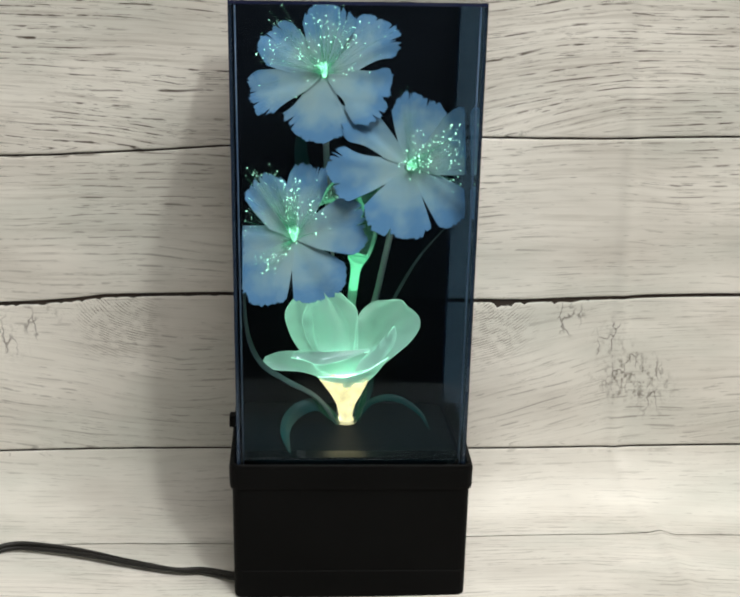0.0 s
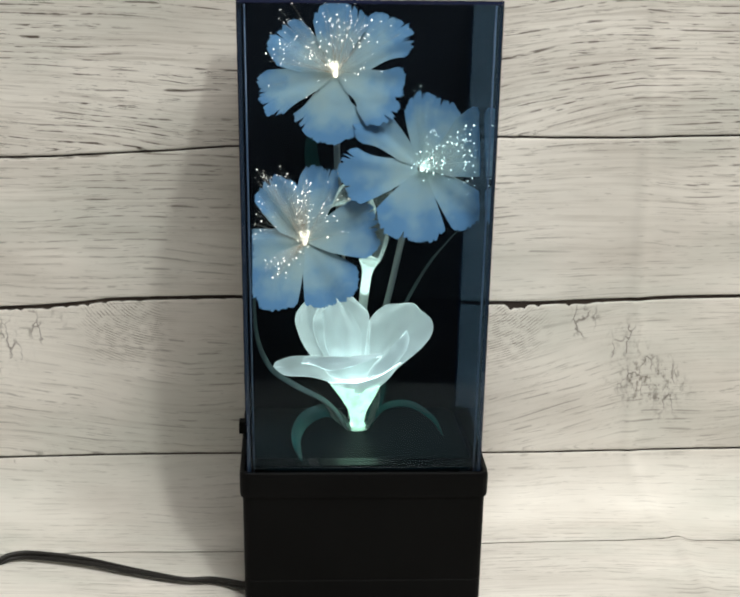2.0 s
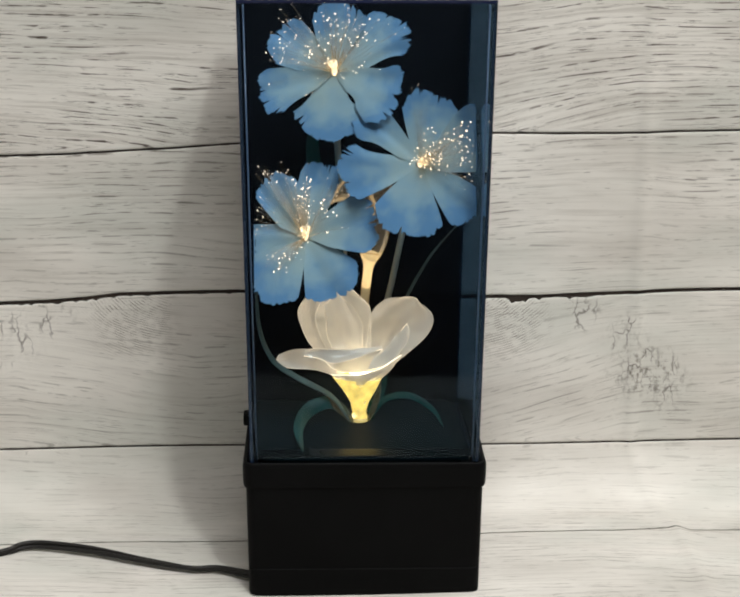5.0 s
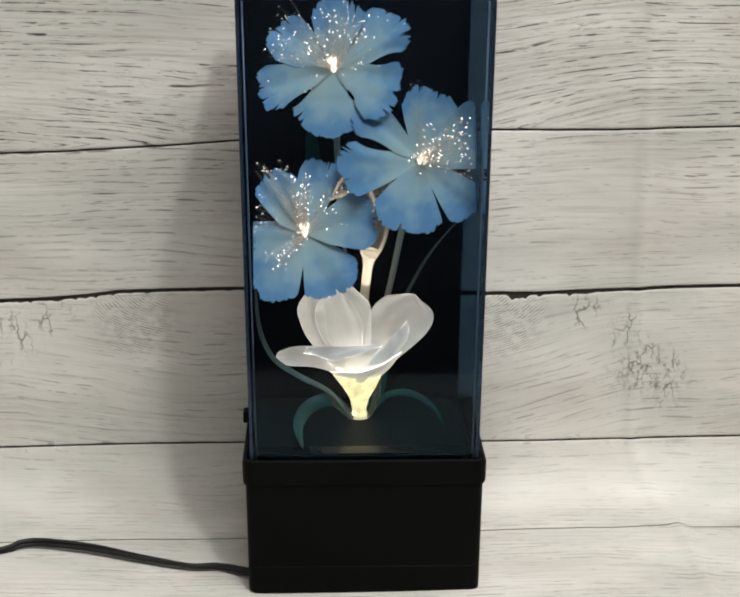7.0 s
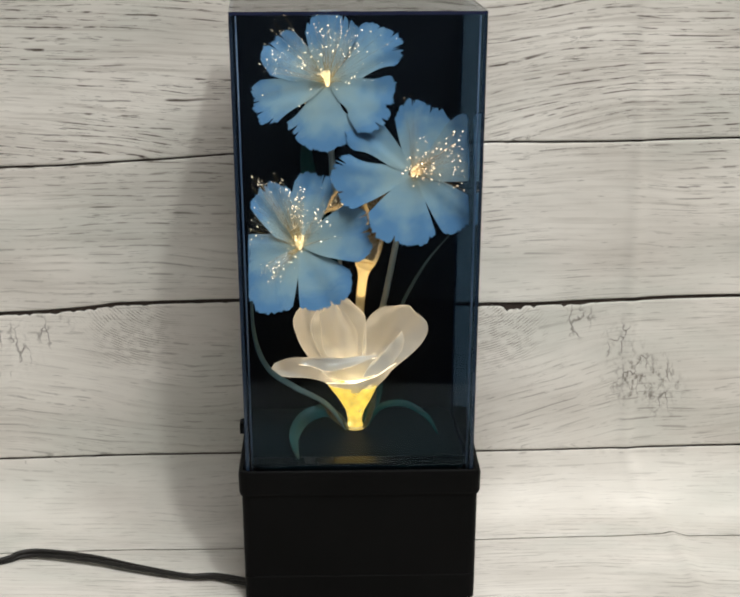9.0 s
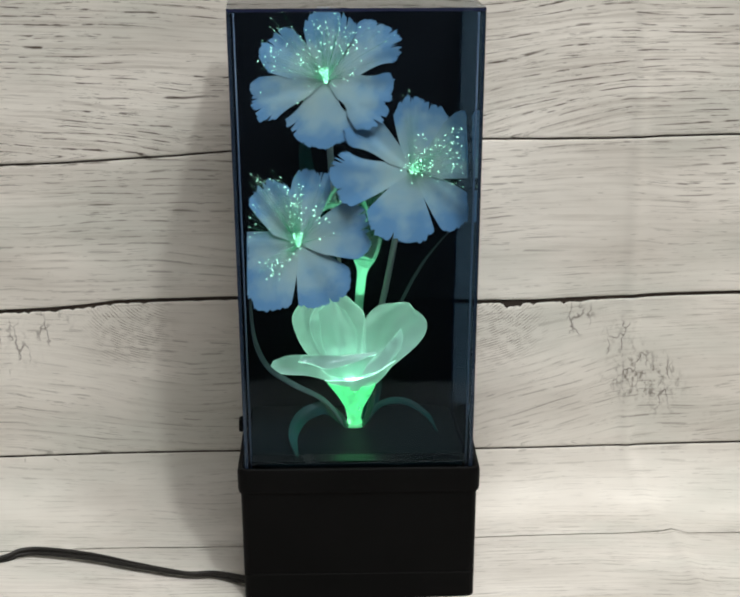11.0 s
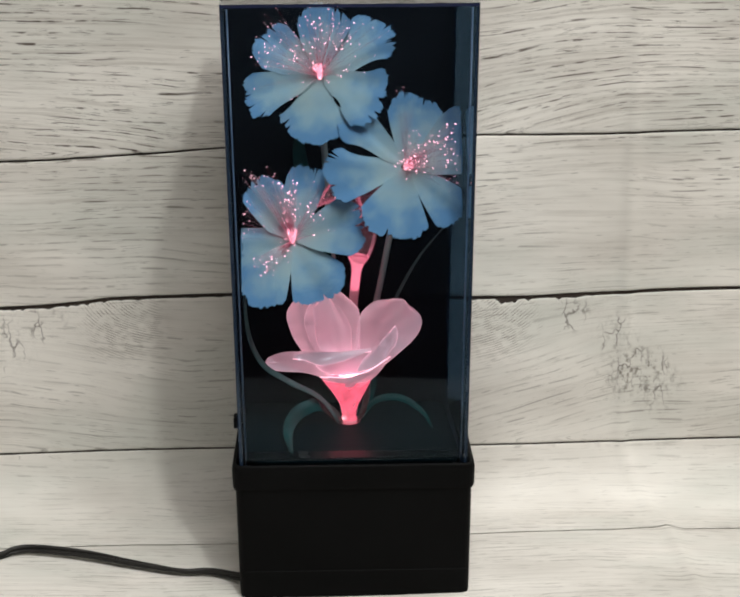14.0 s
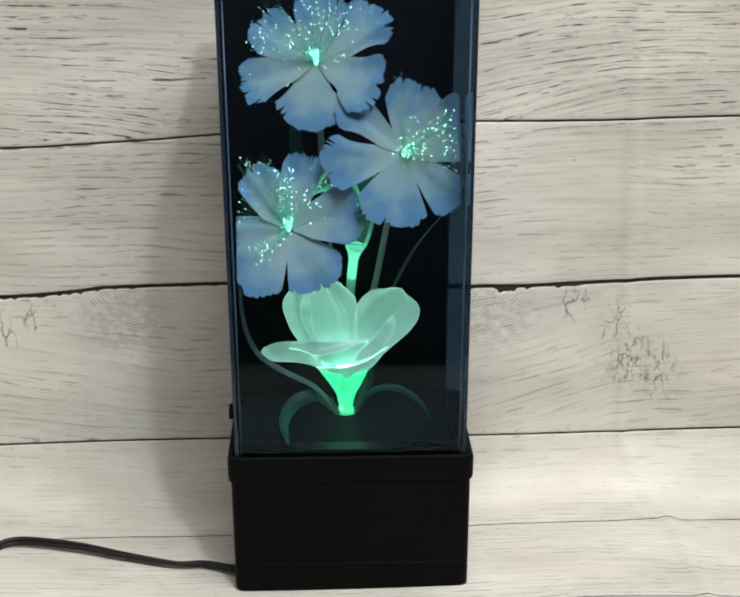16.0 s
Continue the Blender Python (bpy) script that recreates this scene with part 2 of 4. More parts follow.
def wood_material():
    """Printed whitewashed pine: long streaks, short dark pores, knots with rings and fine cracks; UV in metres along
    and across.
    """
    m, nt, out = material("printed_whitewashed_pine")
    uv = nt.nodes.new("ShaderNodeTexCoord").outputs["UV"]
    warp1 = noise_tex(nt, scaled(nt, uv, (6, 12, 1)), 1.0, 2)
    warp2 = noise_tex(nt, scaled(nt, uv, (14, 30, 1), (3, 1, 0)), 1.0, 2)
    sep = nt.nodes.new("ShaderNodeSeparateXYZ")
    nt.links.new(uv, sep.inputs[0])
    # the figure of each board: grain that rises away from the middle, and how dense it is
    level = math_node(nt, "SUBTRACT", sep.outputs[1], math_node(nt, "MULTIPLY", math_node(nt, "MULTIPLY", sep.outputs[0], sep.outputs[1]), 0.17))
    across = math_node(nt, "DIVIDE", math_node(nt, "ADD", level, 0.10), 0.5)
    steep = ramp(nt, across, [(0.0, 0.02), (0.296, 0.05), (0.302, 0.27), (0.42, 0.24), (0.470, 0.10), (0.478, 0.03), (0.645, 0.03), (0.651, 0.26), (0.75, 0.10), (0.9, 0.02)])
    dense = ramp(nt, across, [(0.0, 0.45), (0.14, 0.45), (0.18, 0.32), (0.294, 0.16), (0.302, 0.45), (0.44, 0.34), (0.475, 0.3), (0.55, 0.45), (0.60, 0.75), (0.645, 0.7), (0.651, 1.0)])
    away = math_node(nt, "SUBTRACT", math_node(nt, "ABSOLUTE", math_node(nt, "ADD", sep.outputs[0], 0.02)), 0.07)
    side = math_node(nt, "ADD", math_node(nt, "MULTIPLY", math_node(nt, "GREATER_THAN", sep.outputs[0], 0.0), 0.4), 0.6)
    away = math_node(nt, "SUBTRACT", math_node(nt, "MAXIMUM", away, 0.0), math_node(nt, "MULTIPLY", math_node(nt, "MAXIMUM", math_node(nt, "SUBTRACT", away, 0.10), 0.0), 0.9))
    shift = math_node(nt, "ADD", math_node(nt, "MULTIPLY", math_node(nt, "SUBTRACT", warp1, 0.5), 0.016),
                      math_node(nt, "MULTIPLY", math_node(nt, "SUBTRACT", warp2, 0.5), 0.0035))
    v = math_node(nt, "ADD", math_node(nt, "SUBTRACT", sep.outputs[1], math_node(nt, "MULTIPLY", math_node(nt, "MULTIPLY", away, side), steep)), shift)
    comb = nt.nodes.new("ShaderNodeCombineXYZ")
    nt.links.new(sep.outputs[0], comb.inputs[0])
    nt.links.new(v, comb.inputs[1])
    w = comb.outputs[0]
    blotch = noise_tex(nt, scaled(nt, uv, (9, 22, 1), (5, 2, 0)), 1.0, 4)
    streak = noise_tex(nt, scaled(nt, w, (11, 420, 1)), 1.0, 5, 0.7)
    sway = noise_tex(nt, scaled(nt, w, (5, 40, 1), (2, 6, 0)), 1.0, 2, 0.5)
    rows = math_node(nt, "SINE", math_node(nt, "ADD", math_node(nt, "MULTIPLY", v, 1350.0), math_node(nt, "MULTIPLY", sway, 26.0)))
    parts = noise_tex(nt, scaled(nt, w, (70, 260, 1), (3, 1, 0)), 1.0, 3, 0.6)
    pores = noise_tex(nt, scaled(nt, w, (46, 2300, 1), (7, 3, 0)), 1.0, 2, 0.55)
    specks = noise_tex(nt, scaled(nt, w, (100, 1000, 1), (1, 9, 0)), 1.0, 1, 0.5)
    where = noise_tex(nt, scaled(nt, uv, (11, 34, 1), (2, 8, 0)), 1.0, 3)
    col = mix(nt, ramp(nt, blotch, [(0.3, 0.0), (0.72, 1.0)]), (0.570, 0.540, 0.497), (0.812, 0.782, 0.732))
    patch = noise_tex(nt, scaled(nt, uv, (7, 13, 1), (1, 7, 0)), 1.0, 3, 0.55)
    col = mix(nt, math_node(nt, "MULTIPLY", ramp(nt, patch, [(0.46, 0.0), (0.66, 1.0)]), 0.65), col, (0.54, 0.55, 0.505))
    grey = math_node(nt, "MULTIPLY", ramp(nt, streak, [(0.48, 0.0), (0.74, 1.0)]), math_node(nt, "ADD", math_node(nt, "MULTIPLY", dense, 0.62), 0.12))
    col = mix(nt, grey, col, (0.34, 0.305, 0.27))
    amount = math_node(nt, "MULTIPLY", ramp(nt, where, [(0.37, 0.06), (0.54, 1.0)]), math_node(nt, "ADD", dense, 0.1))
    hair = math_node(nt, "MULTIPLY", ramp(nt, rows, [(0.80, 0.0), (0.96, 1.0)]), ramp(nt, parts, [(0.47, 0.03), (0.57, 1.0)]))
    dash = math_node(nt, "MAXIMUM", ramp(nt, pores, [(0.64, 0.0), (0.67, 1.0)]), math_node(nt, "MULTIPLY", hair, 0.9))
    dash = math_node(nt, "MULTIPLY", math_node(nt, "MULTIPLY", dash, amount), 0.95)
    col = mix(nt, dash, col, (0.055, 0.038, 0.028))
    speck = math_node(nt, "MULTIPLY", ramp(nt, specks, [(0.69, 0.0), (0.75, 1.0)]), math_node(nt, "ADD", math_node(nt, "MULTIPLY", dense, 0.6), 0.15))
    col = mix(nt, speck, col, (0.10, 0.085, 0.075))
    # knots: centre (along, across), size, strength
    for kx, ky, mx, my, kr, ks in ((-0.098, 0.158, -0.124, 0.123, 0.030, 0.65), (0.052, 0.158, 0.080, 0.122, 0.030, 0.65), (0.33, 0.158, 0.30, 0.122, 0.03, 1.0)):
        dx = math_node(nt, "SUBTRACT", sep.outputs[0], kx)
        dy = math_node(nt, "SUBTRACT", sep.outputs[1], ky)
        bend = math_node(nt, "MULTIPLY", math_node(nt, "SUBTRACT", warp2, 0.5), 0.012)
        d = math_node(nt, "SQRT", math_node(nt, "ADD", math_node(nt, "MULTIPLY", dx, dx),
                                           math_node(nt, "MULTIPLY", math_node(nt, "MULTIPLY", dy, dy), 1.6)))
        ex = math_node(nt, "SUBTRACT", sep.outputs[0], mx)
        ey = math_node(nt, "MULTIPLY", math_node(nt, "SUBTRACT", sep.outputs[1], my), 1.15)
        far = math_node(nt, "SQRT", math_node(nt, "ADD", math_node(nt, "MULTIPLY", ex, ex), math_node(nt, "MULTIPLY", ey, ey)))
        inside = math_node(nt, "MULTIPLY", math_node(nt, "SUBTRACT", 1.0, math_node(nt, "DIVIDE", far, kr), True), 2.0, True)
        ring = math_node(nt, "SINE", math_node(nt, "MULTIPLY", math_node(nt, "ADD", d, bend), 3700.0))
        broken = ramp(nt, noise_tex(nt, scaled(nt, uv, (200, 200, 1)), 1.0, 2), [(0.40, 0.0), (0.56, 1.0)])
        hatch = math_node(nt, "MULTIPLY", ramp(nt, ring, [(0.2, 0.0), (0.75, 1.0)]), broken)
        below = math_node(nt, "LESS_THAN", sep.outputs[1], 0.1395)
        hatch = math_node(nt, "MULTIPLY", math_node(nt, "MULTIPLY", hatch, math_node(nt, "MULTIPLY", inside, below)), ks)
        col = mix(nt, hatch, col, (0.17, 0.14, 0.115))
    # cracked patches
    vor = nt.nodes.new("ShaderNodeTexVoronoi")
    vor.feature = "DISTANCE_TO_EDGE"
    crackle = nt.nodes.new("ShaderNodeVectorMath")
    crackle.operation = "ADD"
    nt.links.new(scaled(nt, uv, (1.7, 0.5, 1)), crackle.inputs[0])
    wob = nt.nodes.new("ShaderNodeTexNoise")
    nt.links.new(scaled(nt, uv, (130, 130, 1)), wob.inputs["Vector"])
    wob.inputs["Scale"].default_value = 1.0
    small = nt.nodes.new("ShaderNodeVectorMath")
    small.operation = "SCALE"
    nt.links.new(wob.outputs["Color"], small.inputs[0])
    small.inputs["Scale"].default_value = 0.012
    nt.links.new(small.outputs[0], crackle.inputs[1])
    nt.links.new(crackle.outputs[0], vor.inputs["Vector"])
    vor.inputs["Scale"].default_value = 84.0
    line = ramp(nt, vor.outputs["Distance"], [(0.0, 1.0), (0.06, 0.0)])
    patchy = ramp(nt, noise_tex(nt, scaled(nt, uv, (110, 60, 1), (4, 4, 0)), 1.0, 2), [(0.47, 0.0), (0.58, 1.0)])
    ragged = noise_tex(nt, scaled(nt, uv, (75, 48, 1), (9, 2, 0)), 1.0, 3, 0.6)
    for cx, cy, cr, smudge in ((0.122, 0.127, 0.014, 0.0), (-0.171, 0.127, 0.014, 0.0), (0.150, 0.114, 0.019, 0.25), (0.160, 0.093, 0.021, 0.95), (0.175, 0.084, 0.018, 0.4), (-0.192, 0.110, 0.02, 0.1)):
        dx = math_node(nt, "SUBTRACT", sep.outputs[0], cx)
        dy = math_node(nt, "SUBTRACT", sep.outputs[1], cy)
        d = math_node(nt, "SQRT", math_node(nt, "ADD", math_node(nt, "MULTIPLY", dx, dx), math_node(nt, "MULTIPLY", dy, dy)))
        inside = math_node(nt, "MULTIPLY", math_node(nt, "SUBTRACT", 1.0, math_node(nt, "ADD", math_node(nt, "DIVIDE", d, cr), math_node(nt, "MULTIPLY", math_node(nt, "SUBTRACT", ragged, 0.5), 1.6)), True), 1.6, True)
        crack = math_node(nt, "MULTIPLY", math_node(nt, "MULTIPLY", line, inside), math_node(nt, "ADD", patchy, 0.05, True))
        col = mix(nt, math_node(nt, "MULTIPLY", crack, 0.85), col, (0.12, 0.10, 0.09))
        if smudge:
            grit = ramp(nt, noise_tex(nt, scaled(nt, uv, (330, 190, 1)), 1.0, 3, 0.7), [(0.5, 0.0), (0.66, 1.0)])
            col = mix(nt, math_node(nt, "MULTIPLY", math_node(nt, "MULTIPLY", grit, inside), smudge), col, (0.17, 0.15, 0.13))
    b = node(nt, "BsdfPrincipled", Roughness=0.78)
    b.inputs["Specular IOR Level"].default_value = 0.08
    nt.links.new(col, b.inputs["Base Color"])
    nt.links.new(bump(nt, math_node(nt, "SUBTRACT", math_node(nt, "MULTIPLY", streak, 0.3), dash), 0.12, 0.0004), b.inputs["Normal"])
    nt.links.new(b.outputs[0], out.inputs[0])
    return m


WOOD = wood_material()
GAP = plastic("dark_joint", (0.042, 0.030, 0.023), 0.9, 0.4)
BLACK = plastic("black_moulded_plastic", (0.0034, 0.0034, 0.0035), 0.5, 0.2, 300, 0.12, 0.05)
INNER = plastic("black_back_panel", (0.0030, 0.0042, 0.0065), 0.6, 0.2, 300, 0.05, 0.04)
DECK = plastic("black_glossy_deck", (0.0016, 0.0050, 0.0065), 0.50, 0.2, 300, 0.02, 0.03)
STRIP_GLOSS = plastic("polished_black_plastic", (0.0014, 0.0030, 0.0038), 0.26, 0.2, 300, 0.02, 0.11)
RUBBER = plastic("black_cord_rubber", (0.010, 0.009, 0.008), 0.45, 0.3, 900, 0.3, 0.35)
ROOM = plastic("painted_room_wall", (0.50, 0.49, 0.475), 0.8, 0.06, 20, 0.2, 0.2)
CEIL = plastic("white_ceiling_paint", (0.75, 0.74, 0.72), 0.9, 0.04, 20, 0.2, 0.2)
CARPET = plastic("brown_floor", (0.04, 0.033, 0.028), 0.8, 0.3, 60, 0.4, 0.2)
TABLE = plastic("dark_table_wood", (0.05, 0.032, 0.022), 0.5, 0.4, 60, 0.2, 0.4)
THIN = plastic("grey_green_leaf", (0.06, 0.10, 0.095), 0.45, 0.3, 800, 0.3, 0.4)
LEAF = plastic("teal_leaf_fabric", (0.002, 0.044, 0.040), 0.35, 0.3, 800, 0.3, 0.22)
EDGE = plastic("navy_acrylic_edge", (0.008, 0.013, 0.045), 0.2, 0.2, 300, 0.02, 0.6)
PALE_EDGE = plastic("pale_blue_acrylic_edge", (0.018, 0.028, 0.05), 0.25, 0.15, 300, 0.02, 0.5)
BEAD = plastic("pale_corner_line", (0.07, 0.105, 0.17), 0.3, 0.15, 300, 0.02, 0.5)
ACRYLIC = acrylic_material("blue_tinted_acrylic", (0.97, 0.985, 0.99), 1.31)
SIDE = acrylic_material("deep_blue_acrylic", (0.085, 0.145, 0.215))
TINTED = acrylic_material("light_blue_acrylic", (0.30, 0.42, 0.55))
SKIN = acrylic_material("tinted_acrylic_skin", (0.82, 0.895, 0.955), 1.0)
PETAL = petal_material("blue_dyed_fabric", (0.47, 0.57, 0.55), (0.36, 0.50, 0.56), (0.17, 0.335, 0.53))

# ---- mesh helpers ----


def link_mesh(name, bm, mats, parent=None, label="", smooth=True):
    me = bpy.data.meshes.new(name)
    bm.to_mesh(me)
    bm.free()
    for m in mats if isinstance(mats, (list, tuple)) else (mats,):
        me.materials.append(m)
    if smooth:
        for p in me.polygons:
            p.use_smooth = True
    ob = new(name, me)
    ob.parent = parent
    if label:
        tagged(ob, label)
    return ob


def part(name, bm, mats, parent, label="", smooth=True):
    return link_mesh(name, bm, mats, parent, label, smooth)


def box(lo, hi, bevel=0.0, seg=2, taper=0.0):
    """A box between two corners; taper widens the top by that much each way in x."""
    bm = bmesh.new()
    bmesh.ops.create_cube(bm, size=1.0)
    for v in bm.verts:
        k = v.co.copy()
        v.co = Vector([lo[i] + (k[i] + 0.5) * (hi[i] - lo[i]) for i in range(3)])
        if k.z > 0:
            v.co.x += math.copysign(taper, k.x)
    if bevel:
        bmesh.ops.bevel(bm, geom=bm.edges[:], offset=bevel, segments=seg, profile=0.6, affect="EDGES")
    return bm


def spline(points, n):
    """Catmull-Rom through the points, n samples."""
    p = [Vector(q) for q in points]
    p = [p[0] * 2 - p[1]] + p + [p[-1] * 2 - p[-2]]
    res = []
    for i in range(n):
        t = i / (n - 1) * (len(p) - 3)
        k = min(int(t), len(p) - 4)
        f = t - k
        a, b, c, d = p[k:k + 4]
        res.append(0.5 * ((2 * b) + (c - a) * f + (2 * a - 5 * b + 4 * c - d) * f * f + (3 * b - a - 3 * c + d) * f ** 3))
    return res


def tube(bm, pts, radius, sides=8, cap=True):
    """A tube along pts; radius is a number or a function of 0..1."""
    rings = []
    side = None
    for i, p in enumerate(pts):
        d = (pts[min(i + 1, len(pts) - 1)] - pts[max(i - 1, 0)]).normalized()
        if side is None:
            side = d.orthogonal().normalized()
        side = (side - d * side.dot(d)).normalized()
        up = d.cross(side)
        r = radius(i / (len(pts) - 1)) if callable(radius) else radius
        rings.append([bm.verts.new(p + side * (r * math.cos(a)) + up * (r * math.sin(a))) for a in (2 * math.pi * k / sides for k in range(sides))])
    for a, b in zip(rings, rings[1:]):
        for k in range(sides):
            bm.faces.new((a[k], a[(k + 1) % sides], b[(k + 1) % sides], b[k]))
    if cap:
        bm.faces.new(rings[0][::-1])
        bm.faces.new(rings[-1])


def sheet(rows, thick=0.0, uv=None):
    """A skin over rows of points; with thick, a closed shell. uv: rows of (u, v)."""
    bm = bmesh.new()
    grid = [[bm.verts.new(p) for p in r] for r in rows]
    layer = bm.loops.layers.uv.new("UVMap") if uv else None
    n, m = len(rows), len(rows[0])
    for i in range(n - 1):
        for j in range(m - 1):
            f = bm.faces.new((grid[i][j], grid[i][j + 1], grid[i + 1][j + 1], grid[i + 1][j]))
            if uv:
                for lp, (a, b) in zip(f.loops, ((i, j), (i, j + 1), (i + 1, j + 1), (i + 1, j))):
                    lp[layer].uv = uv[a][b]
    bm.normal_update()
    if thick:
        back = {}
        for v in list(bm.verts):
            back[v] = bm.verts.new(v.co - v.normal * thick)
        for f in list(bm.faces):
            g = bm.faces.new([back[v] for v in reversed(f.verts)])
            if uv:
                for lp, src in zip(g.loops, reversed(f.loops)):
                    lp[layer].uv = src[layer].uv
        loop = [(0, j) for j in range(m)] + [(i, m - 1) for i in range(1, n)] + [(n - 1, j) for j in range(m - 2, -1, -1)] + [(i, 0) for i in range(n - 2, 0, -1)]
        rim = [(bm.verts.new(grid[a][b].co), bm.verts.new(back[grid[a][b]].co), (a, b)) for a, b in loop]
        for p, q in zip(rim, rim[1:] + rim[:1]):
            f = bm.faces.new((q[0], p[0], p[1], q[1]))
            f.material_index = 1
            if uv:
                for lp, (a, b) in zip(f.loops, (q[2], p[2], p[2], q[2])):
                    lp[layer].uv = uv[a][b]
    return bm


# ---- room ----
ROOM_X, ROOM_Y0, ROOM_Y1, ROOM_Z0, ROOM_Z1 = 1.9, -2.6, 0.9, -0.75, 1.75


def setting(name, lo, hi, mat, label, bevel=0.0):
    ob = link_mesh(name, box(lo, hi, bevel), mat, None, "", False)
    return tagged(ob, label, name.split("_")[0], "", "structure")


setting("floor", (-ROOM_X, ROOM_Y0, ROOM_Z0 - 0.1), (ROOM_X, ROOM_Y1, ROOM_Z0), CARPET, "plain brown floor of the room")
setting("ceiling", (-ROOM_X, ROOM_Y0, ROOM_Z1), (ROOM_X, ROOM_Y1, ROOM_Z1 + 0.1), CEIL, "plain white painted ceiling")
setting("wall_north", (-ROOM_X, ROOM_Y1, ROOM_Z0), (ROOM_X, ROOM_Y1 + 0.1, ROOM_Z1), ROOM, "plain pale painted wall")
setting("wall_south", (-ROOM_X, ROOM_Y0 - 0.1, ROOM_Z0), (ROOM_X, ROOM_Y0, ROOM_Z1), ROOM, "plain pale painted wall")
setting("wall_east", (ROOM_X, ROOM_Y0, ROOM_Z0), (ROOM_X + 0.1, ROOM_Y1, ROOM_Z1), ROOM, "plain pale painted wall")
setting("wall_west", (-ROOM_X - 0.1, ROOM_Y0, ROOM_Z0), (-ROOM_X, ROOM_Y1, ROOM_Z1), ROOM, "plain pale painted wall")

table = tagged(new("table"), "dark wooden table under the plank backdrop", "table")
part("tabletop", box((-0.6, -0.55, -0.045), (0.6, 0.3, -0.0125), 0.003), TABLE, table)
for tx in (-0.55, 0.55):
    for ty in (-0.5, 0.25):
        part("leg", box((tx - 0.025, ty - 0.025, ROOM_Z0), (tx + 0.025, ty + 0.025, -0.045), 0.003), TABLE, table)

# ---- plank backdrop ----
# a creased vinyl sheet with printed planks, built as separate thin boards
WALL_Y, SWEEP, FLOOR_Z = 0.125, 0.033, -0.005
S0, S1 = -0.463, 0.46


def sweep(s):
    """Across the boards: along the flat, up the rounded foot, up the wall. Returns (y, z) and the normal."""
    if s < 0:
        return WALL_Y - SWEEP + s, FLOOR_Z, 0.0, 1.0
    a = min(s / SWEEP, math.pi / 2)
    y, z = WALL_Y - SWEEP + SWEEP * math.sin(a), FLOOR_Z + SWEEP - SWEEP * math.cos(a)
    return y, z + max(0.0, s - SWEEP * math.pi / 2), -math.sin(a), math.cos(a)


def crease_at(s):
    return 0.1545 + 0.0190 * min(1.0, max(0.0, (0.048 - s) / 0.06))


def on_sweep(x, s, out=0.0):
    y, z, ny, nz = sweep(s)
    # the backdrop is creased along one line and dips there a little
    d = x - crease_at(s)
    out += (-0.02 * d if d > 0 else -0.02 * max(d, -0.05)) + 0.0013 * math.exp(-(d / 0.004) ** 2) + 0.0012 * math.sin(x * 21 + s * 9)
    return Vector((x, y + ny * out, z + nz * out))


def line_of(pairs):
    xs, ss = zip(*pairs)
    return lambda x: float(np.interp(x, xs, ss))


JOINTS = [
    (lambda x: -0.41, 0.0010),
    (lambda x: -0.285, 0.0010),
    (lambda x: -0.195 + 0.02 * x, 0.0010),
    (lambda x: -0.110 + 0.03 * x, 0.0010),
    (line_of([(-0.45, -0.040), (-0.191, -0.0337), (-0.117, -0.0276), (-0.064, -0.0265), (0.064, -0.0238), (0.112, -0.0213), (0.138, -0.0192), (0.171, -0.0131),
              (0.182, -0.0153), (0.206, -0.0137), (0.45, -0.01)]), 0.0012),
    (line_of([(-0.45, 0.047), (-0.2, 0.0483), (-0.135, 0.0493), (-0.066, 0.0497), (0.07, 0.0501), (0.145, 0.0504), (0.215, 0.0508), (0.45, 0.052)]), 0.0010),
    (line_of([(-0.45, 0.133), (-0.195, 0.1339), (-0.17, 0.1347), (-0.149, 0.1364), (-0.131, 0.1386), (-0.1, 0.1396), (-0.066, 0.1405), (0.069, 0.1373),
              (0.1, 0.1369), (0.121, 0.1378), (0.142, 0.1383), (0.176, 0.1396), (0.21, 0.1402), (0.45, 0.141)]), 0.0020),
    (line_of([(-0.45, 0.214), (-0.19, 0.2159), (-0.16, 0.2166), (-0.127, 0.2186), (-0.097, 0.2204), (-0.069, 0.2227), (0.072, 0.2283), (0.108, 0.228),
              (0.139, 0.2279), (0.172, 0.2289), (0.205, 0.2296), (0.45, 0.231)]), 0.0011),
    (lambda x: 0.318 + 0.01 * x, 0.0012),
    (lambda x: 0.40, 0.0012),
]


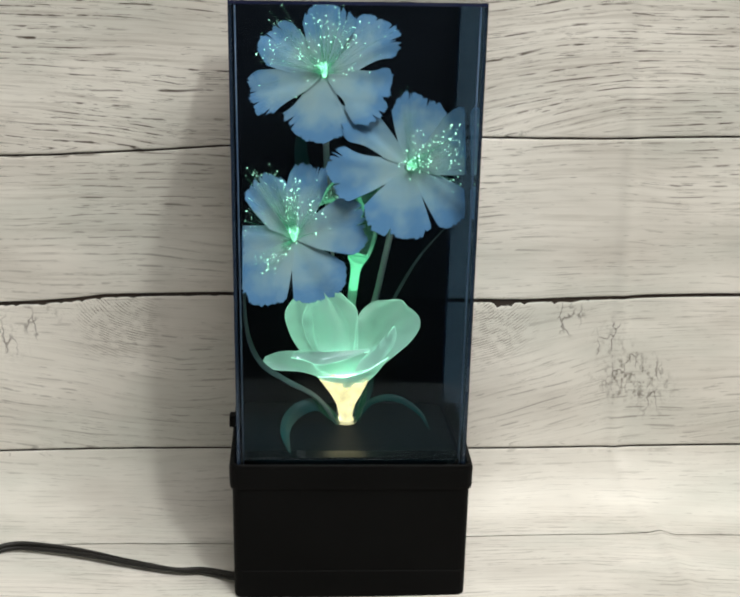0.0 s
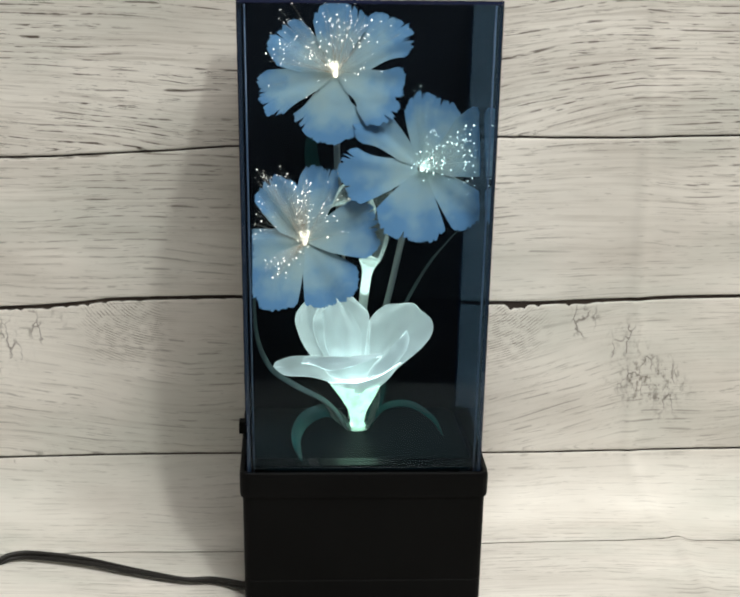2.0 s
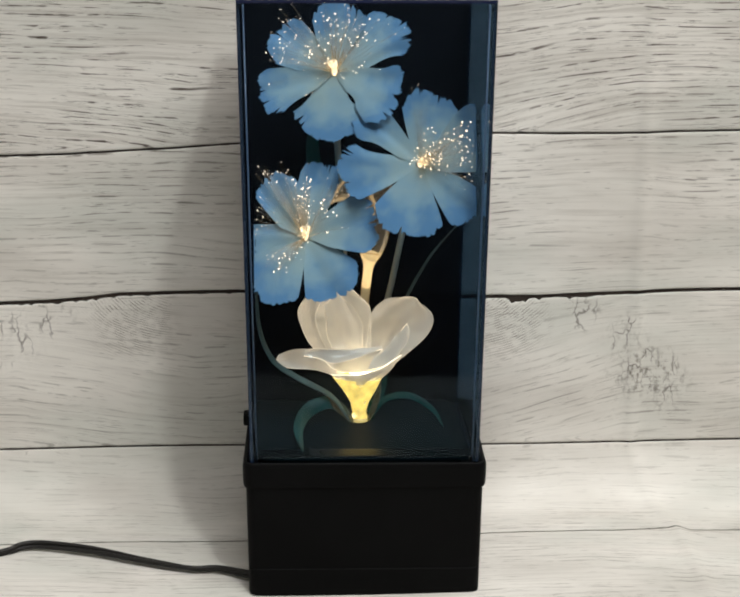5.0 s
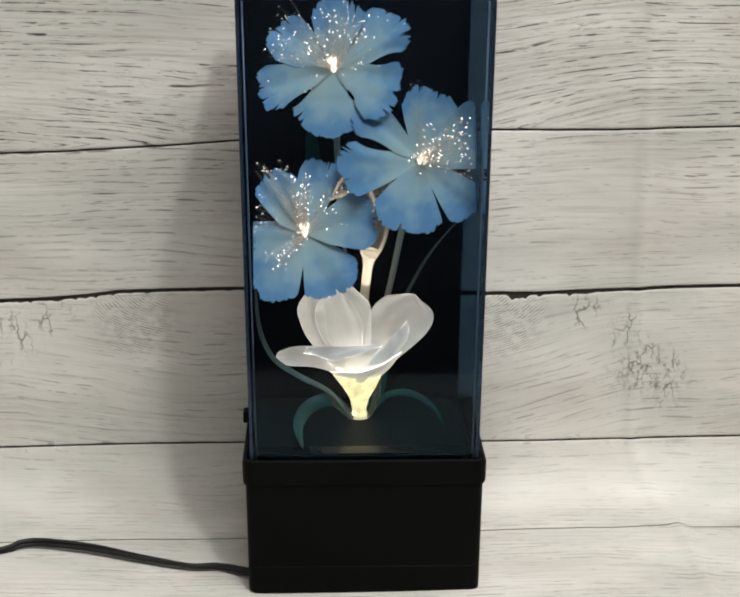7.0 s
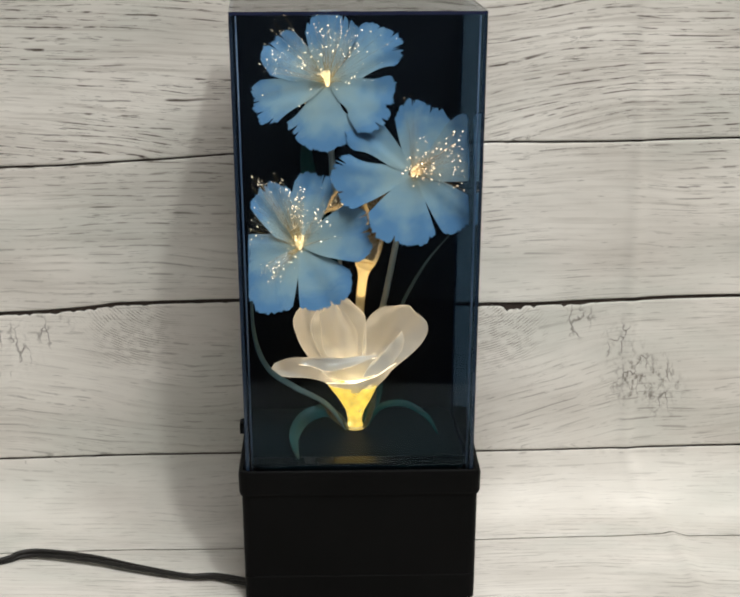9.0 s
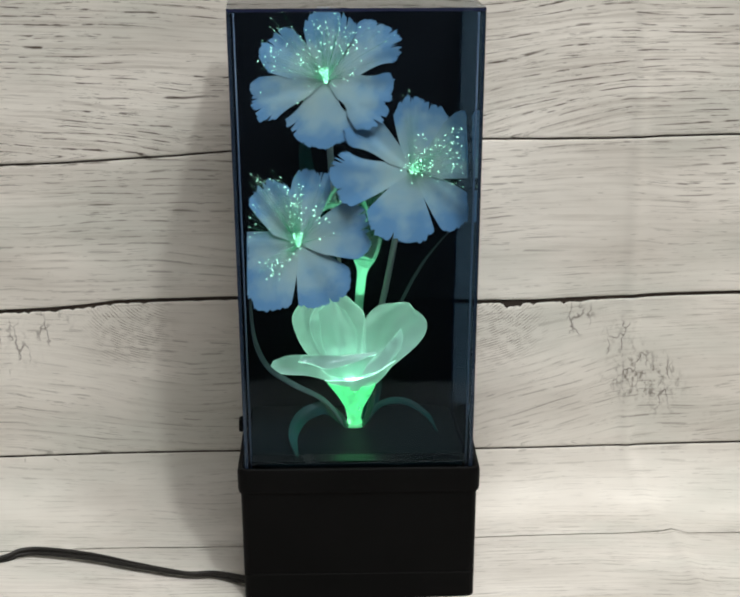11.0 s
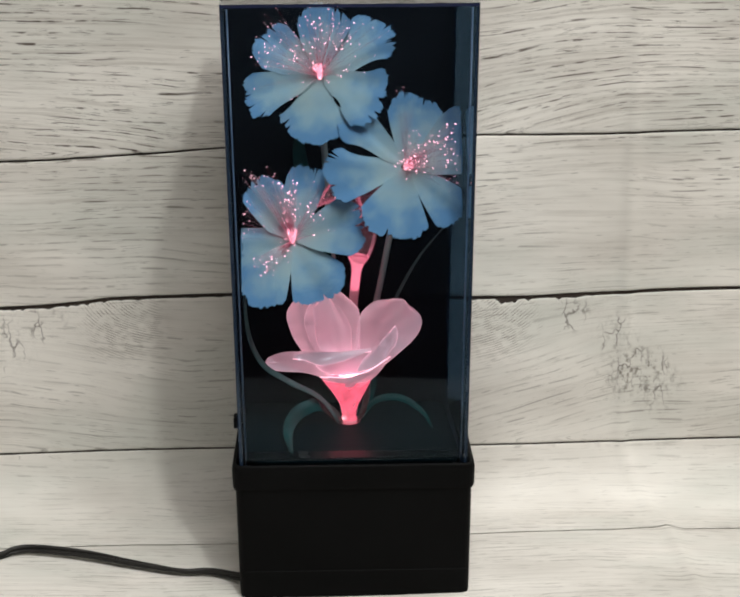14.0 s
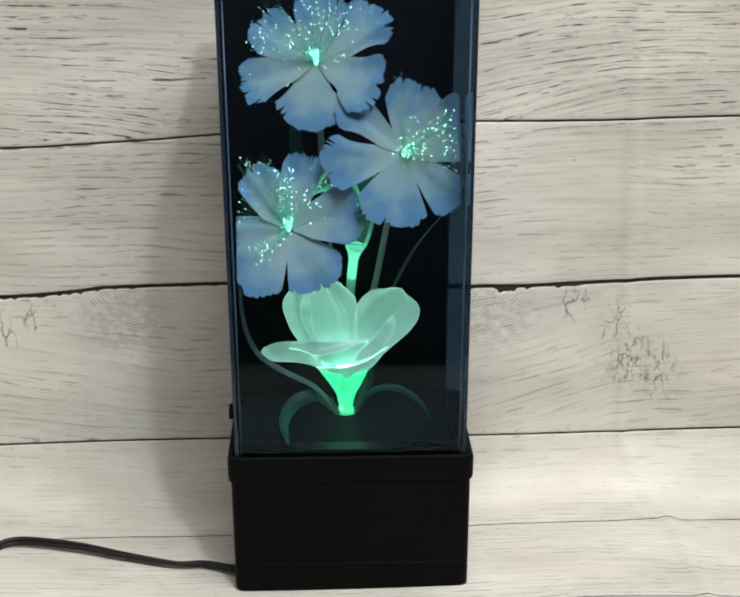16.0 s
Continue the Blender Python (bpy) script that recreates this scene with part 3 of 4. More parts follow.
def plank(lower, upper, parent):
    """One board between two joints; its top edge is clean, its lower edge chipped."""
    (lo, wl), (hi, wh) = lower, upper
    nx = 480
    rows, uvs = [], []
    for f in (0.0, 0.006, 0.014, 0.03, *(k / 14 for k in range(1, 14)), 0.97, 0.986, 0.994, 1.0):
        row, uv = [], []
        for j in range(nx + 1):
            x = -0.45 + 0.9 * j / nx
            a = lo(x) + wl / 2 + 0.0002 * noise.noise((x * 120, 3.1, wl * 900))
            chip = max(0.0, noise.noise((x * 75, 7.7, wh * 5000)) - 0.28) * 0.0035 + max(0.0, noise.noise((x * 260, 1.7, wh * 5000)) - 0.35) * 0.0016
            worn = math.exp(-((x + 0.15) / 0.035) ** 2) + math.exp(-((x - 0.105) / 0.030) ** 2)
            chip += max(0.0, noise.noise((x * 420, 4.7, wh * 5000)) - 0.1) * 0.0045 * worn
            b = hi(x) - wh / 2 - chip * (1.0 if wh > 0.0015 else 0.05)
            s = a + (b - a) * f
            edge = min(f, 1 - f) * (b - a)
            lip = -0.0004 * max(0.0, 1 - edge / 0.0009) ** 2
            row.append(on_sweep(x, s, lip))
            uv.append((x, s))
        rows.append(row)
        uvs.append(uv)
    return part("plank", sheet(rows, 0.0016, uvs), [WOOD, WOOD], parent)


backing = []
for i in range(83):
    s = S0 + 0.055 + (0.40 - S0 - 0.05) * i / 82
    backing.append([on_sweep(-0.449 + 0.898 * j / 60, s, -0.0016) for j in range(61)])
backdrop = tagged(link_mesh("backdrop", sheet(backing, 0.003), [GAP, GAP]), "backdrop sheet printed as whitewashed planks with dark joints, rounded at its foot", "backdrop", "", "structure")
for a, b in zip(JOINTS, JOINTS[1:]):
    plank(a, b, backdrop)

# ---- lamp: base ----
lamp = tagged(new("fibre_optic_lamp"), "black fibre optic lamp with blue flowers in tinted acrylic case", "lamp")
BW, BD, DECK_Z = 0.0573, 0.090, 0.0675
TOP_Z = 0.2865
RACK = -0.0036  # the case is a little askew: its back stands to one side


def shell_base():
    """Hollow body: four walls with rounded corners, open to the deck."""
    bm = bmesh.new()
    loops = []
    for z, w, y0, y1, r in ((-0.0048, 0.0566, 0.0006, BD - 0.001, 0.004), (-0.0033, 0.0571, 0.0003, BD, 0.004), (0.0095, BW, 0.0, BD, 0.004), (0.0099, BW - 0.0003, 0.0003, BD, 0.004),
                            (0.0103, BW, 0.0, BD, 0.004), (0.0550, BW + 0.0006, -0.0004, BD, 0.004),
                            (0.0550, BW - 0.002, 0.0022, BD - 0.002, 0.003), (0.0005, BW - 0.0025, 0.0025, BD - 0.0025, 0.003)):
        ring = []
        for cx, cy, a0 in ((w - r, y0 + r, -90), (w - r, y1 - r, 0), (-w + r, y1 - r, 90), (-w + r, y0 + r, 180)):
            for k in range(5):
                a = radians(a0 + 22.5 * k)
                ring.append(bm.verts.new((cx + r * math.cos(a), cy + r * math.sin(a), z)))
        loops.append(ring)
    for a, b in zip(loops, loops[1:]):
        for k in range(len(a)):
            bm.faces.new((a[k], a[(k + 1) % len(a)], b[(k + 1) % len(a)], b[k]))
    bm.faces.new(loops[0][::-1])
    bm.faces.new(loops[-1])
    bmesh.ops.recalc_face_normals(bm, faces=bm.faces[:])
    return bm


base = part("base", shell_base(), BLACK, lamp, "black moulded plastic base", False)
for fx in (-0.044, 0.044):
    for fy in (0.010, 0.080):
        bm = bmesh.new()
        tube(bm, [Vector((fx, fy, z)) for z in (-0.005, -0.0046, -0.004)], 0.005, 14)
        part("foot", bm, RUBBER, base)


def collar():
    """The rim round the base: an outer skirt, a sloping shoulder and an inner edge on which the case stands."""
    bm = bmesh.new()
    loops = []
    for z, o, r in ((0.0535, 0.0011, 0.004), (0.0548, 0.0015, 0.0045), (0.0640, 0.0017, 0.0045), (0.0658, 0.0013, 0.0042), (0.0662, 0.0010, 0.004), (0.0662, -0.0006, 0.003), (0.0630, -0.0010, 0.003), (0.0535, -0.0010, 0.003)):
        ring = []
        w, y0, y1 = BW + 0.0004 + o, -o, BD + o
        for cx, cy, a0 in ((w - r, y0 + r, -90), (w - r, y1 - r, 0), (-w + r, y1 - r, 90), (-w + r, y0 + r, 180)):
            for k in range(5):
                a = radians(a0 + 22.5 * k)
                ring.append(bm.verts.new((cx + r * math.cos(a), cy + r * math.sin(a), z)))
        loops.append(ring)
    loops.append(loops[0])
    for a, b in zip(loops, loops[1:]):
        for k in range(len(a)):
            bm.faces.new((a[k], a[(k + 1) % len(a)], b[(k + 1) % len(a)], b[k]))
    bmesh.ops.recalc_face_normals(bm, faces=bm.faces[:])
    return bm


part("collar", collar(), BLACK, base, "", False)
HOLE = 0.0026


def deck():
    """The floor of the case, with a round hole over the bulb."""
    bm = bmesh.new()
    n = 48
    rings = []
    w, y0, y1 = 0.0525, 0.0030, BD - 0.0060
    for z in (DECK_Z, DECK_Z - 0.0016):
        inner, outer = [], []
        for k in range(n):
            a = 2 * math.pi * k / n
            c, s = math.cos(a), math.sin(a)
            inner.append(bm.verts.new((BULB.x + HOLE * c, BULB.y + HOLE * s, z)))
            t = min((w - BULB.x if c > 0 else BULB.x + w) / max(abs(c), 1e-6), (y1 - BULB.y if s > 0 else BULB.y - y0) / max(abs(s), 1e-6))
            oy = BULB.y + t * s
            outer.append(bm.verts.new((BULB.x + t * c + RACK * oy / BD, oy, z)))
        rings.append((inner, outer))
    (a, b), (c, d) = rings
    for k in range(n):
        j = (k + 1) % n
        bm.faces.new((a[k], b[k], b[j], a[j]))
        bm.faces.new((c[j], d[j], d[k], c[k]))
        bm.faces.new((a[j], c[j], c[k], a[k]))
        bm.faces.new((b[k], d[k], d[j], b[j]))
    return bm


part("deck", deck(), DECK, lamp, "black glossy plastic deck", False)
# added polished strip; gives the blurred reflection of the bloom near the front
part("reflection_strip", box((-0.0525, 0.0032, DECK_Z + 0.0003), (0.0522, 0.0125, DECK_Z + 0.0011), 0.0003), STRIP_GLOSS, lamp, "glossy black strip added along the deck front to catch the bloom's reflection", False)
part("latch", box((-0.0612, 0.052, 0.0655), (-0.0572, 0.060, 0.0715), 0.0008), BLACK, base, "", False)

# colour wheel over the bulb, in the base
wheel_bm = bmesh.new()
for k in range(48):
    a, b = 2 * math.pi * k / 48, 2 * math.pi * (k + 1) / 48
    wheel_bm.faces.new([wheel_bm.verts.new((r * math.cos(t), r * math.sin(t), 0)) for r, t in ((0.004, a), (0.031, a), (0.031, b), (0.004, b))])
bmesh.ops.remove_doubles(wheel_bm, verts=wheel_bm.verts[:], dist=1e-5)
colour_wheel = part("colour_wheel", wheel_bm, gel_material(), lamp, "turning wheel of coloured gels", False)
colour_wheel.matrix_basis = pose(AXIS.x, AXIS.y, WHEEL_Z)
bulb = bpy.data.lights.new("bulb_light", "SPOT")
bulb.energy, bulb.spot_size, bulb.spot_blend, bulb.shadow_soft_size, bulb.color = 0.35, radians(36), 0.6, 0.002, (1, 0.95, 0.88)
bulb_ob = new("bulb_light", bulb)
bulb_ob.matrix_basis = look((BULB.x, BULB.y, 0.0600), (BULB.x, BULB.y + 0.0001, 0.3))

# ---- lamp: case ----
case_w0, case_w1 = 0.0554, 0.0585
CZ0, CD, CT = 0.0632, 0.0885, 0.0015


def pane(name, corners, thick, label, edge, skins=(0, 2)):
    """A slab of acrylic from its four outer corners, thick towards the inside; its narrow sides are darker."""
    bm = bmesh.new()
    a, b, c, d = (Vector(q) for q in corners)
    n = (b - a).cross(d - a).normalized() * -thick
    f = [bm.verts.new(q) for q in (a, b, c, d)]
    g = [bm.verts.new(q + n) for q in (a, b, c, d)]
    bm.faces.new(f).material_index = skins[0]
    bm.faces.new(g[::-1]).material_index = skins[1]
    for k in range(4):
        j = (k + 1) % 4
        e = bm.faces.new((f[j], f[k], g[k], g[j]))
        e.material_index = 1
    return part(name, bm, [ACRYLIC, edge, SKIN, SIDE, TINTED], case, label, False)


cw0, cw1 = case_w0, case_w1
case = part("case", box((RACK - cw0, CD - 0.003, CZ0), (RACK + cw0, CD - 0.0002, TOP_Z - 0.0006), 0.0002, 1, cw1 - cw0), INNER, lamp, "blue-tinted acrylic case with a black back", False)
g = 0.0003
pane("front_pane", ((-cw0, 0.0006, CZ0), (cw0, 0.0006, CZ0), (cw1, 0.0, TOP_Z - g), (-cw1, 0.0, TOP_Z - g)), CT, "clear blue-tinted acrylic", EDGE, (2, 0))
pane("side_pane", ((RACK - cw0, CD - 0.0032, CZ0), (-cw0, 0.0006 + CT + g, CZ0), (-cw1, CT + g, TOP_Z - g), (RACK - cw1, CD - 0.0032, TOP_Z - g)), CT, "clear blue-tinted acrylic", PALE_EDGE, (2, 4))
pane("side_pane", ((cw0, 0.0006 + CT + g, CZ0), (RACK + cw0, CD - 0.0032, CZ0), (RACK + cw1, CD - 0.0032, TOP_Z - g), (cw1, CT + g, TOP_Z - g)), CT, "clear blue-tinted acrylic", PALE_EDGE, (2, 3))
pane("top_pane", ((-cw1, 0.0, TOP_Z + CT), (cw1, 0.0, TOP_Z + CT), (RACK + cw1, CD, TOP_Z + CT), (RACK - cw1, CD, TOP_Z + CT)), CT, "clear blue-tinted acrylic", EDGE, (0, 2))
# pale colour stands in for the bright highlight along each acrylic corner
for sx in (-1, 1):
    bm = bmesh.new()
    tube(bm, [Vector((sx * (cw0 - 0.0030), 0.0042, CZ0)), Vector((sx * (cw1 - 0.0030), 0.0036, TOP_Z - 0.001))], 0.0004, 8)
    part("corner_bead", bm, BEAD, case, "pale blue bead put in for the bright line at the case corner")

# ---- lamp: flowers ----


def flower_frame(centre, normal, up=(0, 0, 1)):
    n = Vector(normal).normalized()
    u = (Vector(up) - n * Vector(up).dot(n)).normalized()
    x = u.cross(n)
    return Matrix.Translation(centre) @ Matrix((x, u, n)).transposed().to_4x4()


LAP = radians(2.5)


def slit(gap, w):
    """Half the opening in radians of a slit (bearing, start, end, width) at the fraction w of a petal's length."""
    _, a, b, wide = gap
    if w <= a:
        return 0.0
    if b > 1.0:
        return (radians(wide) / 2 + LAP) * min(1.0, (w - a) / (0.95 - a)) ** 0.6
    return (radians(wide) / 2 + LAP) * math.sin(math.pi * min(1.0, (w - a) / (b - a))) ** 0.8


def petal_mesh(length, low, high, rise, cup, seed, m):
    """A fringed fan between two slits: it meets its neighbours near the throat; toothed tip with a few deep cuts, gentle folds."""
    rnd = random.Random(seed)
    nu, nv = 22, 96
    mid, half = radians(low[0] + high[0]) / 2, radians(high[0] - low[0]) / 2
    cuts = [(rnd.uniform(-0.75, 0.75), rnd.uniform(0.06, 0.17)) for _ in range(rnd.randint(2, 4))]
    ph = rnd.uniform(0, 6.28)
    reach = []
    for j in range(nv + 1):
        v = -1 + 2 * j / nv
        e = 1 - 0.17 * abs(v) ** 2.6 + 0.03 * math.sin(v * 5 + ph)
        e += 0.04 * noise.noise((v * 9 + seed, ph, 0)) + 0.036 * noise.noise((v * 34 + seed, ph, 5)) + rnd.uniform(-0.013, 0.013)
        for at, deep in cuts:
            e -= deep * max(0.0, 1 - abs(v - at) / 0.04)
        reach.append(e)
    rows, uvs = [], []
    for i in range(nu + 1):
        u = i / nu
        row, uv = [], []
        for j in range(nv + 1):
            v = -1 + 2 * j / nv
            w = u * (1 + (reach[j] - 1) * u ** 2)
            r = length * (0.06 + 0.94 * w)
            ang = mid + (v * (half + LAP - slit(high, w)) if v > 0 else v * (half + LAP - slit(low, w)))
            fold = 0.030 * math.sin(v * 3.4 + ph) * w + 0.014 * math.sin(v * 7 + ph * 2) * w * w
            z = length * (rise * w + cup * w * w + fold + 0.035 * v * v * w)
            # pressed against the panes where it meets them
            q = m @ Vector((r * math.cos(ang), r * math.sin(ang), z))
            q.x = max(-0.0532 + 0.02 * min(0, q.x + 0.0532), min(0.0532 + 0.02 * max(0, q.x - 0.0532), q.x))
            q.y, q.z = max(0.0045, q.y), min(0.2835, q.z)
            row.append(q)
            uv.append((u * (0.9 + 0.1 * reach[j]), 0.5 + v * 0.5))
        rows.append(row)
        uvs.append(uv)
    return sheet(rows, 0.00025, uvs)


def fringed_flower(centre, normal, slits, petals, stem_pts, tips, lag, seed, label, lean):
    m = flower_frame(centre, normal)
    bm = bmesh.new()
    tube(bm, spline(stem_pts, 18), lambda f: 0.0016 + 0.0012 * max(0.0, (f - 0.8) * 5) ** 2, 10)
    stem = part("flower", bm, STEM, lamp, label)
    for k, (length, rise, cup) in enumerate(petals):
        low, high = slits[k], slits[(k + 1) % len(slits)]
        if high[0] < low[0]:
            high = (high[0] + 360, *high[1:])
        turn = m @ pose(0, 0, 0.0004 * (k % 2) + 0.0001 * k)
        part("petal", petal_mesh(length, low, high, rise, cup, seed * 31 + k, turn), [PETAL, PETAL], stem)
    # throat where the fibres leave the stem
    bm = bmesh.new()
    tube(bm, [m @ q for q in spline([(0, -0.0008, 0.0), (0, 0.0006, 0.0018), (lean[0] * 0.4, lean[1] * 0.5 + 0.0006, 0.0032), (lean[0] * 1.1, lean[1] * 1.1, 0.0046)], 9)],
         lambda f: 0.0008 + 0.0017 * f, 12)
    part("throat", bm, milky_material("glowing_throat", (0.7, 0.7, 0.65), 0.78, 0.7, 0.4, colour_wheel, 1.2, lag, 0.25), stem, "glowing bundle of fibres")
    # fibres, each with a lit tip: (x, y, z of a cluster, spread, number)
    rnd, back = random.Random(seed), m.inverted()
    fib, dots = bmesh.new(), bmesh.new()
    for cx, cy, cz, sx, sy, count in tips:
        for _ in range(round(count * 1.35)):
            tip = Vector((cx + rnd.gauss(0, sx), cy + rnd.gauss(0, sy), max(0.004, cz + rnd.gauss(0, 0.003))))
            place = m @ tip
            room = 0.0525 - rnd.random() * 0.006
            place = Vector((max(-room, min(room - 0.001, place.x)), max(0.006, place.y), min(0.282, place.z)))
            tip = back @ place
            mid = tip * 0.55 + Vector((0, 0, 0.004))
            tube(fib, [m @ q for q in spline([(0, 0, 0.001), mid, tip], 5)], 0.00007, 3, False)
            r = rnd.uniform(0.00012, 0.00032)
            bmesh.ops.create_icosphere(dots, subdivisions=1, radius=r, matrix=Matrix.Translation(m @ tip))
    tagged(part("fibres", fib, fibre_material(lag), stem, "fine optical fibres"), kind="stuff")
    tagged(part("fibre_tips", dots, glow_material("lit_fibre_tips", colour_wheel, 6.5, lag, 0.40), stem, "bright points of light at the fibre ends", False), kind="stuff")
    return stem


STEM = milky_material("pale_plastic_stem", (0.55, 0.60, 0.56), 0.1, 0.4)
L1 = 0.0345
fringed_flower((-0.0142, 0.045, 0.2485), (-0.02, -0.93, 0.36),
               [(10, 0.36, 0.97, 11), (58, 0.80, 1.2, 5), (118, 0.50, 1.2, 13), (176, 0.52, 1.2, 7), (222, 0.25, 1.0, 7), (303, 0.26, 0.56, 6)],
               [(L1 * 1.17, 0.07, 0.02), (L1 * 0.97, 0.16, 0.06), (L1 * 0.98, 0.11, 0.06), (L1 * 1.09, 0.10, 0.0), (L1 * 0.94, 0.05, -0.05), (L1 * 0.98, 0.03, 0.0)],
               [(-0.002, 0.068, 0.0675), (-0.005, 0.078, 0.11), (-0.010, 0.076, 0.16), (-0.013, 0.066, 0.22), (-0.0142, 0.048, 0.2475)],
               [(0.001, 0.018, 0.016, 0.008, 0.006, 46), (0.012, 0.017, 0.014, 0.006, 0.005, 22), (-0.011, 0.009, 0.008, 0.0016, 0.002, 14), (-0.024, 0.010, 0.010, 0.004, 0.007, 18),
                (0.006, 0.003, 0.01, 0.008, 0.004, 14), (-0.02, 0.026, 0.004, 0.005, 0.003, 7), (-0.012, -0.006, 0.006, 0.006, 0.005, 4)],
               0.012, 11, "blue fringed fabric flower with lit fibre tips", (-0.001, 0.004))
L2 = 0.0379
fringed_flower((0.0269, 0.0345, 0.2060), (0.03, -0.93, 0.36),
               [(53, 0.70, 1.2, 5), (115, 0.26, 1.2, 17), (161, 0.26, 0.92, 10), (216, 0.22, 1.2, 12), (291, 0.14, 1.2, 7), (344, 0.32, 1.2, 20)],
               [(L2 * 0.92, 0.16, 0.02), (L2 * 0.98, 0.12, 0.0), (L2 * 1.04, 0.10, 0.0), (L2 * 0.95, 0.12, 0.0), (L2 * 0.97, 0.10, 0.0), (L2 * 1.05, 0.13, 0.05)],
               [(0.002, 0.068, 0.0675), (0.008, 0.078, 0.105), (0.0145, 0.077, 0.130), (0.021, 0.062, 0.17), (0.0269, 0.0385, 0.2050)],
               [(0.003, 0.002, 0.012, 0.004, 0.004, 46), (0.016, 0.011, 0.012, 0.008, 0.004, 40), (0.026, 0.004, 0.010, 0.004, 0.006, 8), (0.0, 0.034, 0.0, 0.004, 0.003, 7), (0.024, -0.006, 0.004, 0.006, 0.003, 8)],
               0.0, 23, "pale blue fringed fabric flower beside the case wall", (0.002, 0.001))
L3 = 0.0355
fringed_flower((-0.0284, 0.032, 0.1705), (-0.02, -0.93, 0.36),
               [(50, 0.34, 1.2, 20), (97, 0.68, 1.2, 9), (157, 0.36, 1.2, 32), (200, 0.62, 1.2, 5), (267, 0.26, 1.2, 8), (339, 0.34, 1.2, 11)],
               [(L3 * 1.05, 0.12, 0.0), (L3 * 0.95, 0.14, 0.0), (L3 * 1.10, 0.05, 0.0), (L3 * 1.02, 0.10, 0.0), (L3 * 0.95, 0.10, 0.0), (L3 * 1.0, 0.22, 0.0)],
               [(-0.004, 0.068, 0.0675), (-0.006, 0.080, 0.11), (-0.009, 0.080, 0.135), (-0.018, 0.060, 0.158), (-0.0284, 0.036, 0.1695)],
               [(-0.001, 0.017, 0.010, 0.0022, 0.007, 48), (-0.014, 0.028, 0.004, 0.008, 0.003, 34), (0.010, 0.012, 0.010, 0.005, 0.005, 16), (-0.014, -0.014, 0.010, 0.003, 0.003, 22),
                (-0.019, 0.014, 0.006, 0.005, 0.004, 8), (0.0, -0.006, 0.008, 0.004, 0.003, 10), (-0.027, 0.004, 0.004, 0.001, 0.003, 5), (0.015, 0.024, 0.004, 0.004, 0.003, 6)],
               0.012, 37, "blue fringed fabric flower with fanned lit fibres", (0.0, 0.004))

# budding stem; emission, stronger above, stands in for light led up it
BUD = milky_material("glowing_milky_stem", (0.80, 0.82, 0.78), 0.05, 0.6, 0.25, colour_wheel, 0.60, 0.0, 0.12)
DIM = milky_material("faintly_glowing_stem", (0.80, 0.82, 0.78), 0.05, 0.6, 0.25, colour_wheel, 0.06)
HALO = milky_material("milky_calyx", (0.40, 0.43, 0.42), 0.76, 0.6, 0.25, colour_wheel, 0.022)
bm = bmesh.new()
tube(bm, spline([(0.0022, 0.074, 0.1340), (0.0030, 0.071, 0.1425), (0.0040, 0.068, 0.1520)], 16), lambda f: 0.0024 + 0.0026 * max(0.0, (f - 0.5) / 0.5) ** 2, 14)
bud = part("bud", bm, BUD, lamp, "milky glowing bud on a stem")
bm = bmesh.new()
tube(bm, spline([(0.0008, 0.070, 0.0675), (0.0008, 0.078, 0.100), (0.0012, 0.078, 0.120), (0.0022, 0.074, 0.1340)], 20), 0.0024, 14, False)
part("stem", bm, DIM, bud, "milky plastic stem")
bm = bmesh.new()
tube(bm, spline([(0.0040, 0.068, 0.1515), (0.0070, 0.066, 0.1600), (0.0085, 0.065, 0.1700), (0.0100, 0.066, 0.1960)], 16), lambda f: 0.0050 + 0.0024 * f - 0.002 * f * f, 16, False)
part("calyx", bm, HALO, bud, "thin translucent cup")
rows = []
for i in range(15):
    u = i / 14
    c = Vector((0.006 - 0.022 * u, 0.056 - 0.008 * u, 0.178 + 0.012 * math.sin(u * 2.6)))
    row = []
    for j in range(13):
        v = -1 + 2 * j / 12
        w = 0.0085 * math.sin(math.pi * (0.12 + 0.83 * u)) ** 0.7
        row.append(c + Vector((0.15 * v * w, 0.004 * v * v, v * w * 0.8)))
    rows.append(row)
# the petal's edge emits as well, for its bright rim
part("bud_petal", sheet(rows, 0.0005), [HALO, BUD], bud, "folded translucent petal")

# plastic bloom round the light; its emission stands in for light led through it
BLOOM = milky_material("milky_glowing_bloom", (0.70, 0.745, 0.77), 0.22, 0.5, 0.12, colour_wheel, 0.17, 0.0, 0.35)
FRONT = milky_material("milky_glowing_front", (0.58, 0.63, 0.66), 0.12, 0.65, 0.12, colour_wheel, 0.13, 0.0, 0.35)
# same plastic with stronger emission, for the bright lines along the edges
SOFT = milky_material("glowing_bloom_edge", (0.85, 0.88, 0.88), 0.1, 0.5, 0.15, colour_wheel, 0.55, 0.0, 0.4)
GLINT = milky_material("glowing_inner_edge", (0.88, 0.88, 0.86), 0.05, 0.5, 0.2, colour_wheel, 0.6, 0.0, 0.3)
RIM = milky_material("glowing_bloom_rim", (0.88, 0.88, 0.86), 0.05, 0.5, 0.2, colour_wheel, 2.0, 0.0, 0.35)
CUP = milky_material("glowing_bloom_cup", (0.14, 0.14, 0.13), 0.03, 0.6, 0.6, colour_wheel, 1.2, -0.003, 0.04, (0.84, 1.0, 0.78))
